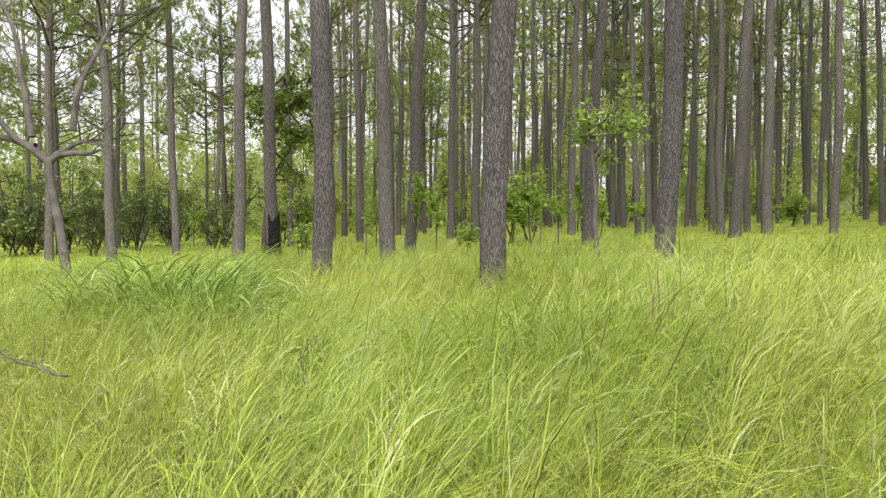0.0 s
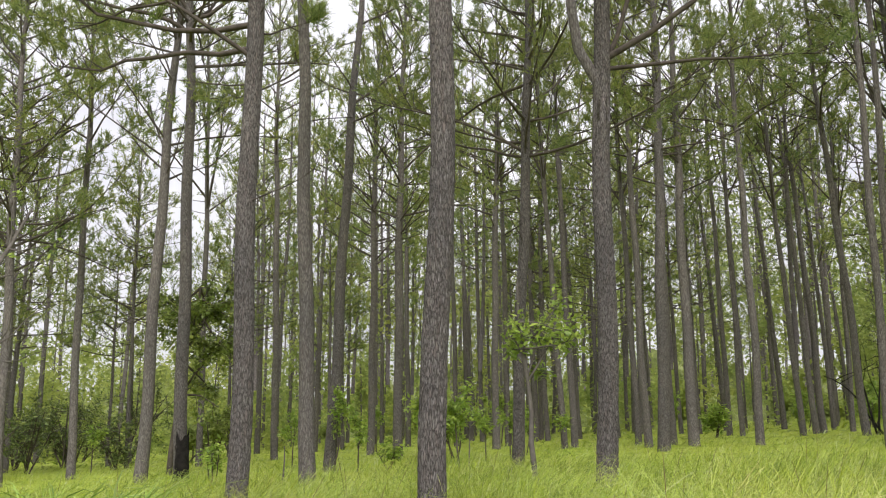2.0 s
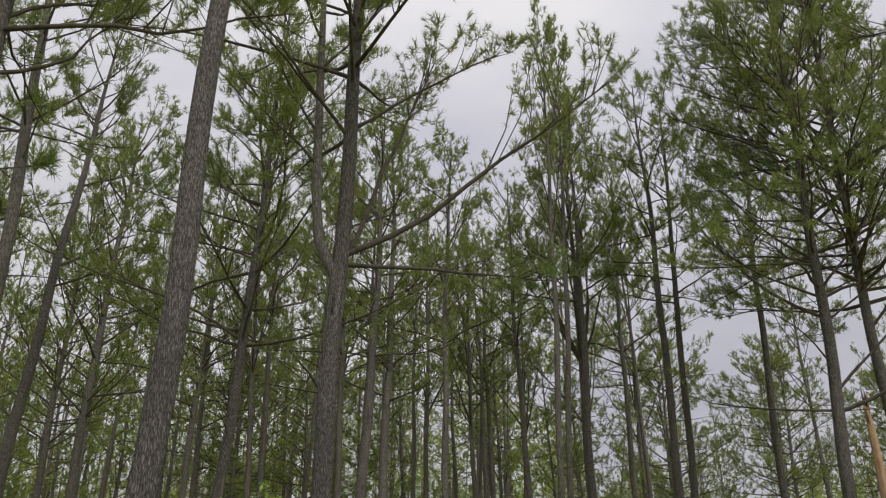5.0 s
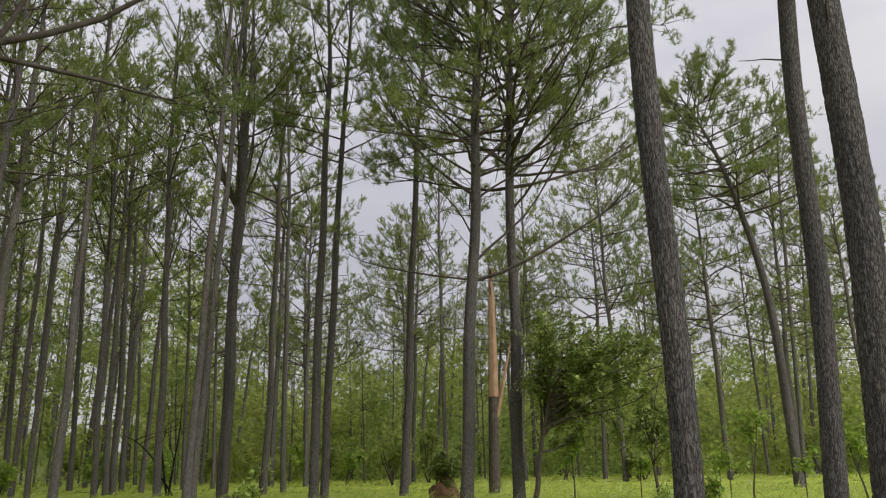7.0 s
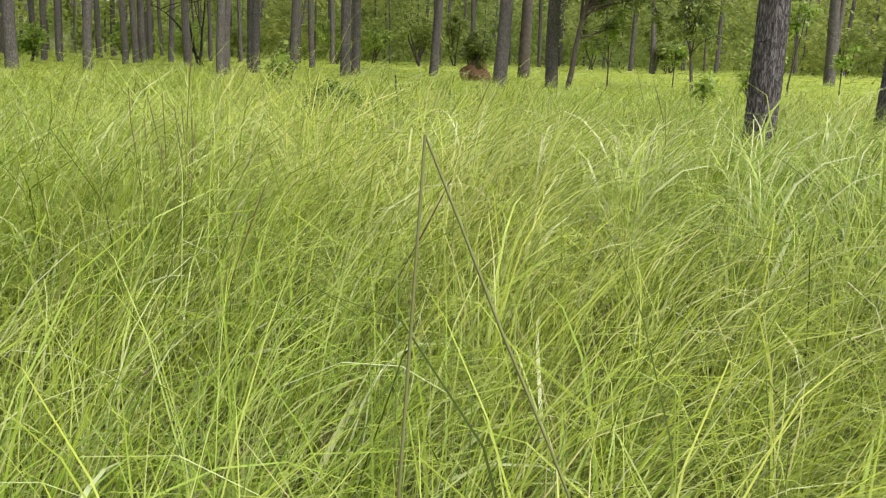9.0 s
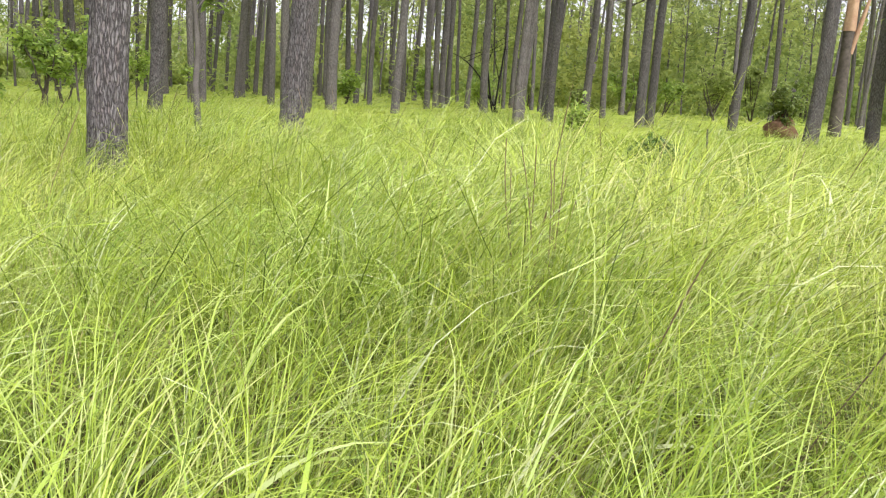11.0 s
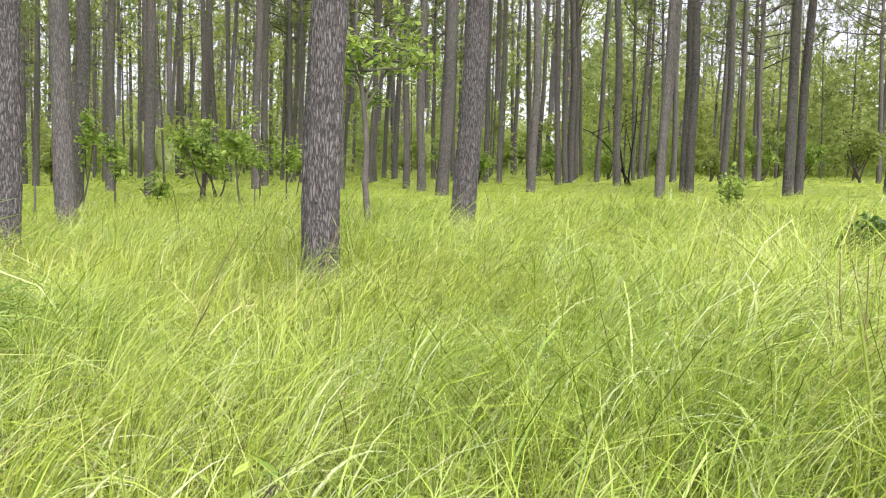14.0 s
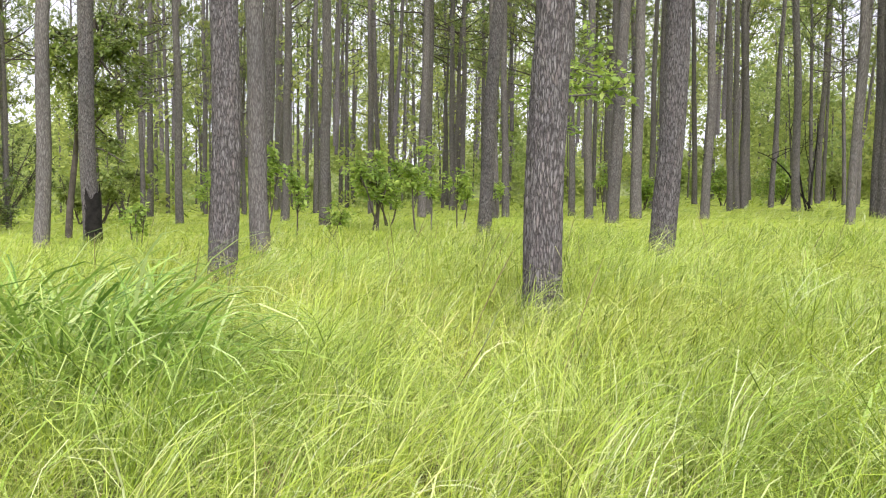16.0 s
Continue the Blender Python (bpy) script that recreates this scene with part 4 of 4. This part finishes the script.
def swell(x, y):
    return 0.5 + 0.22 * np.sin(x * 0.9 + 1.3 * np.sin(y * 0.55)) + 0.2 * np.sin(y * 1.1 + 1.6 * np.sin(x * 0.7 + 1)) + 0.1 * np.sin(x * 2.9 + y * 2.1)


def stature(x, y):
    """Rank grass about the trodden line and on the swell; shorter, finer turf over the clearing."""
    d = away(x, y)
    rank = np.interp(d, [6.0, 11.0, 20.0, 34.0], [1.18, 1.0, 0.7, 0.5])
    return np.maximum(rank - 0.2 * np.clip((x - 4.2) / 1.5, 0, 1) * (y < 13) * (d < 14), np.clip(2.6 * hump(x, y), 0, 1.12))


def scatter(rng, lo, hi, dens):
    n = int((2 * hi + 2) * (2 * hi + 6) * dens)
    x, y = rng.uniform(-hi - 2, hi, n), rng.uniform(-hi - 0.5, hi + 4.5, n)
    d = away(x, y)
    b = np.degrees(np.arctan2(x + 0.9, y + 1.5))
    ok = (d >= lo) & (d < hi) & (((b > -58) & (b < 98)) | (rng.uniform(0, 1, n) < 0.08))
    return x[ok], y[ok]


def tussock(x, y, cell, pull):
    """Draw scattered blades together into tussocks; also each tussock's own turn and vigour."""
    i = np.floor(x / cell)
    i_odd = i % 2
    j = np.floor((y + 0.5 * cell * i_odd) / cell)
    a, b, c, d = (np.modf(np.abs(np.sin(i * p + j * q) * 43758.5453))[0] for p, q in ((12.9898, 78.233), (39.346, 11.135), (73.156, 52.235), (26.651, 91.77)))
    cx, cy = (i + 0.15 + 0.7 * a) * cell, (j + 0.15 + 0.7 * b - 0.5 * i_odd) * cell
    return x + pull * (cx - x), y + pull * (cy - y), 1.5 * (c - 0.5), 0.78 + 0.42 * d


rng = np.random.default_rng(9)
fine, tall, thatch = Heap(), Heap(), Heap()
# from, to, blades a square metre, width, segments, long blades a square metre, their width
BANDS = [(0.0, 2.2, 860, 0.0032, 6, 190, 0.0054), (2.2, 4.2, 800, 0.0035, 5, 200, 0.0050), (4.2, 6.5, 660, 0.0044, 4, 170, 0.0056), (6.5, 11, 500, 0.0056, 3, 105, 0.0058), (11, 19, 230, 0.0095, 2, 26, 0.0105), (19, 36, 95, 0.019, 1, 5, 0.018), (36, 95, 9, 0.085, 1, 0.4, 0.07)]
for lo, hi, dens, wid, segs, dens_long, wid_long in BANDS:
    x, y = scatter(rng, lo, hi, dens)
    x, y, turned, vigour = tussock(x, y, 0.34, 0.5 if hi < 12 else 0.0)
    n, sw = len(x), swell(x, y)
    ln = (0.72 + 0.46 * sw) * rng.uniform(0.45, 1.15, n) * (1.0 if hi < 3 else 1.08) * stature(x, y) * (0.92 * vigour if hi < 12 else 1.0)
    hd = WIND + turned + rng.normal(0, 0.75, n) + 0.9 * np.sin(x * 1.7 + 1.2 * np.sin(y * 1.3)) + 0.5 * np.sin(y * 2.3 + x)
    cu = np.clip(rng.normal(2.75, 0.6, n), 1.4, 4.2)
    fine.add(*blades(rng, np.stack([x, y], 1), ln, wid * rng.uniform(0.5, 1.5, n), hd, cu, segs, tilt=0.6 if hi < 12 else 0.9 if hi < 20 else 1.25, hook=2.0 if hi < 12 else 1.35))
    x, y = scatter(rng, lo, hi, dens_long)
    pick = (rng.uniform(0, 1, len(x)) < 0.25 + 0.9 * swell(x * 1.3 + 5, y * 1.3) + 0.4 * hump(x, y)) & (away(x, y) > 0.35)
    x, y = x[pick], y[pick]
    x, y, turned, vigour = tussock(x, y, 0.46, 0.72 if hi < 12 else 0.0)
    n, sw = len(x), swell(x, y)
    ln = vigour * (0.64 + 0.36 * sw) * rng.uniform(0.6, 1.2, n) * (0.95 if hi < 3 else 1.05) * stature(x, y)
    hd = WIND + turned + rng.normal(0, 0.5, n) + 0.45 * np.sin(x * 1.1 + 1.4 * np.sin(y * 0.9))
    cu = rng.uniform(2.2, 3.6, n)
    tall.add(*blades(rng, np.stack([x, y], 1), ln, wid_long * np.exp(rng.normal(-0.1, 0.32, n)) * np.where(rng.uniform(0, 1, n) < (0.04 if hi < 3 else 0.0), 2.0, 1.0), hd, cu, 8 if hi < 3 else 7 if hi < 5 else 5 if hi < 7 else 3, hook=1.9, tilt=0.55))
    if hi < 12:
        x, y = scatter(rng, lo, hi, dens * (0.32 if hi < 3 else 0.2 if hi < 5 else 0.08))
        x, y = x[swell(x * 1.9 + 2, y * 1.9) > 0.42], y[swell(x * 1.9 + 2, y * 1.9) > 0.42]
        n = len(x)
        thatch.add(*blades(rng, np.stack([x, y], 1), rng.uniform(0.25, 0.62, n) * stature(x, y), wid * rng.uniform(0.5, 1.3, n), rng.uniform(0, 6.283, n), rng.uniform(0.6, 2.6, n), min(segs, 4), tilt=0.9))
tagged(new("meadow_grass", fine.mesh("meadow_grass", GRASS)), "fine bright green meadow grass", "grass", kind="stuff")
tagged(new("arching_grass", tall.mesh("arching_grass", ARCH)), "long arching pale green grass blades bent by wind", "grass", kind="stuff")

# broad rank blades on the swell and here and there about the path
broad = Heap()
for lo, hi, segs in ((0.7, 3.0, 9), (3.0, 7.5, 7)):
    x, y = scatter(rng, lo, hi, 170)
    pick = rng.uniform(0, 1, len(x)) < (0.07 if hi < 4 else 0.03) + (0.10 if hi < 4 else 0.05) * (swell(x * 1.6 + 3, y * 1.6) > 0.55) + 0.75 * np.clip(1.6 * hump(x, y) - 0.15, 0, 1)
    x, y, turned, vigour = tussock(x[pick], y[pick], 0.55, 0.7)
    n = len(x)
    broad.add(*blades(rng, np.stack([x, y], 1), rng.uniform(0.7, 1.2, n) * (0.8 + 0.25 * hump(x, y)), 0.0075 * np.exp(rng.normal(0, 0.35, n)), WIND + turned + rng.normal(0, 0.6, n), rng.uniform(2.3, 3.7, n), segs, hook=2.0, tilt=0.45))
x, y = scatter(rng, 0.7, 2.6, 11)
n = len(x)
broad.add(*blades(rng, np.stack([x, y], 1), rng.uniform(0.6, 1.05, n), 0.013 * np.exp(rng.normal(0, 0.25, n)), WIND + rng.normal(0, 0.9, n), rng.uniform(1.8, 3.2, n), 10, hook=1.4, tilt=0.45))
tagged(new("rank_grass", broad.mesh("rank_grass", ARCH)), "broad arching blades of rank grass with pale tips", "grass", kind="stuff")

tagged(new("straw_thatch", thatch.mesh("straw_thatch", STRAW)), "dry straw-brown thatch among the green blades", "grass", kind="stuff")

# ---------------------------------------------------------------- clumps, stalks and litter in the grass
def clump(name, seed, x, y, label, count, reach, length, width, material, curl=(1.2, 2.8), lean=0.5):
    rng = np.random.default_rng(seed)
    r, a = reach * rng.uniform(0, 1, count) ** 0.6, rng.uniform(0, 6.283, count)
    xy = np.stack([x + r * np.sin(a), y + r * np.cos(a)], 1)
    v, q, t = blades(rng, xy, length * rng.uniform(0.55, 1.15, count), width * rng.uniform(0.6, 1.3, count), np.where(rng.uniform(0, 1, count) < lean, WIND + rng.normal(0, 0.8, count), a + rng.normal(0, 0.5, count)), rng.uniform(*curl, count), 6, hook=1.8, tilt=0.45)
    return tagged(new(name, mesh(name, v, [q, t], material)), label, "grass clump", kind="stuff")


clump("tall_grass_clump", 71, -2.8, 9.2, "tall dark lush grass clump standing above the meadow", 560, 0.72, 1.55, 0.024, CLUMP, (1.5, 3.3), 0.4)
clump("tall_grass_clump", 72, -3.5, 9.3, "tall dark lush grass clump standing above the meadow", 430, 0.60, 1.45, 0.023, CLUMP, (1.5, 3.3), 0.4)
clump("tall_grass_clump", 76, -2.45, 8.6, "tall dark lush grass clump standing above the meadow", 330, 0.55, 1.2, 0.021, CLUMP, (1.6, 3.4), 0.4)
for k, (x, y, many, wide, tall_by) in enumerate([(0.85, 6.4, 1100, 0.6, 0.86), (2.7, 7.5, 900, 0.65, 0.9), (1.9, 6.9, 700, 0.5, 0.88), (-0.2, 3.9, 400, 0.45, 0.7), (1.2, 5.6, 450, 0.4, 0.8)]):
    clump("lush_patch", 73 + k, x, y, "dark green patch of finer lush grass", many, wide, tall_by, 0.0055, DEEP, (1.9, 3.8), 0.3)
for k, (x, y, many, wide, tall_by) in enumerate([(6.5, 5.14, 300, 0.36, 0.6), (8.15, 3.85, 300, 0.45, 0.45), (0.55, 10.0, 380, 0.4, 0.66), (3.5, 13.8, 220, 0.42, 0.6), (-2.1, 14.4, 220, 0.42, 0.6), (11.5, 5.3, 220, 0.42, 0.5)]):
    clump("foot_grass", 90 + k, x, y, "green grass crowding round the foot of a pine", many, wide, tall_by, 0.0065, ARCH, (1.6, 3.4))

rng = np.random.default_rng(81)
weed = stand("dead_weed", 1.4, 5.66, "dead brown weed stalks standing above the grass", "weed")
K = grow(rng, np.concatenate([rng.normal(0, 0.07, (13, 2)), np.zeros((13, 1))], 1), rng.uniform(0, 6.28, 13), rng.uniform(1.25, 1.56, 13), rng.uniform(0.5, 0.82, 13), 7, 0.0, 0.075)
for k in range(13):
    v, f = tubes(K[k:k + 1], np.linspace(0.004, 0.002, 7)[None], 5)
    part("stalk", mesh("stalk", v, [f], DRY, True), weed)
# seed stalks: thin dark stems above the blades
x, y = scatter(rng, 1.8, 12, 0.45)
n = len(x)
K = grow(rng, np.stack([x, y, rise(x, y)], 1), WIND + rng.normal(0, 1.3, n), rng.uniform(1.2, 1.5, n), rng.uniform(0.75, 1.1, n), 7, -0.25, 0.03)
v, f = tubes(K, np.array([0.0020, 0.0019, 0.0018, 0.0016, 0.0020, 0.0030, 0.0010])[None].repeat(n, 0), 4)
tagged(new("seed_stalks", mesh("seed_stalks", v, [f], DRY, True)), "thin brown seed stalks rising from the grass", "grass", kind="stuff")

twig = stand("fallen_branch", -2.45, 4.8, "bare grey fallen branch caught in the grass", "branch")
K = grow(rng, np.array([[0.35, 0, 0.45]]), np.array([radians(-80)]), np.array([0.12]), np.array([0.85]), 8, 0.0, 0.32)
g, ga, ge = along(K, np.zeros(9, int), np.linspace(0.1, 0.95, 9))
S = grow(rng, g, ga + rng.choice([-1, 1], 9) * rng.uniform(0.4, 1.0, 9), rng.uniform(-0.3, 0.9, 9), rng.uniform(0.15, 0.45, 9), 6, 0.0, 0.32)
h = Heap()
h.add(*tubes(K, np.linspace(0.008, 0.003, 8)[None], 6))
h.add(*tubes(S, np.linspace(0.0036, 0.0016, 6)[None].repeat(9, 0), 4))
part("branch_wood", h.mesh("branch_wood", GREYBARK, True), twig)
for k, (x, y, t, lean) in enumerate([(-1.84, 19.9, 0.95, 10), (-1.28, 18.8, 0.95, 12), (9.2, 11.8, 0.6, -6), (2.5, 22.5, 0.9, 4)]):
    pole = stand("dead_stick", x, y, "short dead stick standing in the grass", "stick", "dead sticks")
    K = grow(rng, np.zeros((1, 3)), np.array([radians(90 if lean > 0 else -90)]), np.array([radians(90 - abs(lean))]), np.array([t]), 7, 0.0, 0.07)
    v, f = tubes(K, np.linspace(0.022, 0.012, 7)[None], 7)
    part("wood", mesh("wood", v, [f], GREYBARK, True), pole)
leafy("seedling", 91, -0.84, 5.5, "broad pale green leaves of a seedling", "seedling", 0.5, 0.008, np.array([0.14, 0.14, 0.08]), np.array([0, 0, 0.5]), 14, 0.11, BROAD, stems=2, boughs=3)
# a tall grass stem snapped over close to the path
bent = new("bent_stalk")
bent.location = (-0.335, 2.735, float(rise(-0.34, 2.735)) - 0.12)
tagged(bent, "tall brown-green grass stem snapped over at the top", "grass stalk")
rise_leg = np.array([[0, 0, -0.02], [0.03, 0.01, 0.47], [0.068, 0.025, 0.905], [0.092, 0.034, 1.105], [0.11, 0.043, 1.22]])
fall_leg = np.array([[0.11, 0.043, 1.22], [0.118, 0.018, 1.165], [0.126, -0.006, 1.11], [0.133, -0.043, 1.04], [0.138, -0.07, 0.985]])
for name, leg, r in (("standing_stem", rise_leg, (0.0014, 0.0013, 0.0012, 0.0011, 0.0009)), ("hanging_stem", fall_leg, (0.0009, 0.0010, 0.0011, 0.0010, 0.0007))):
    v, f = tubes(leg[None], np.array([r]), 6)
    part(name, mesh(name, v, [f], STEM, True), bent)
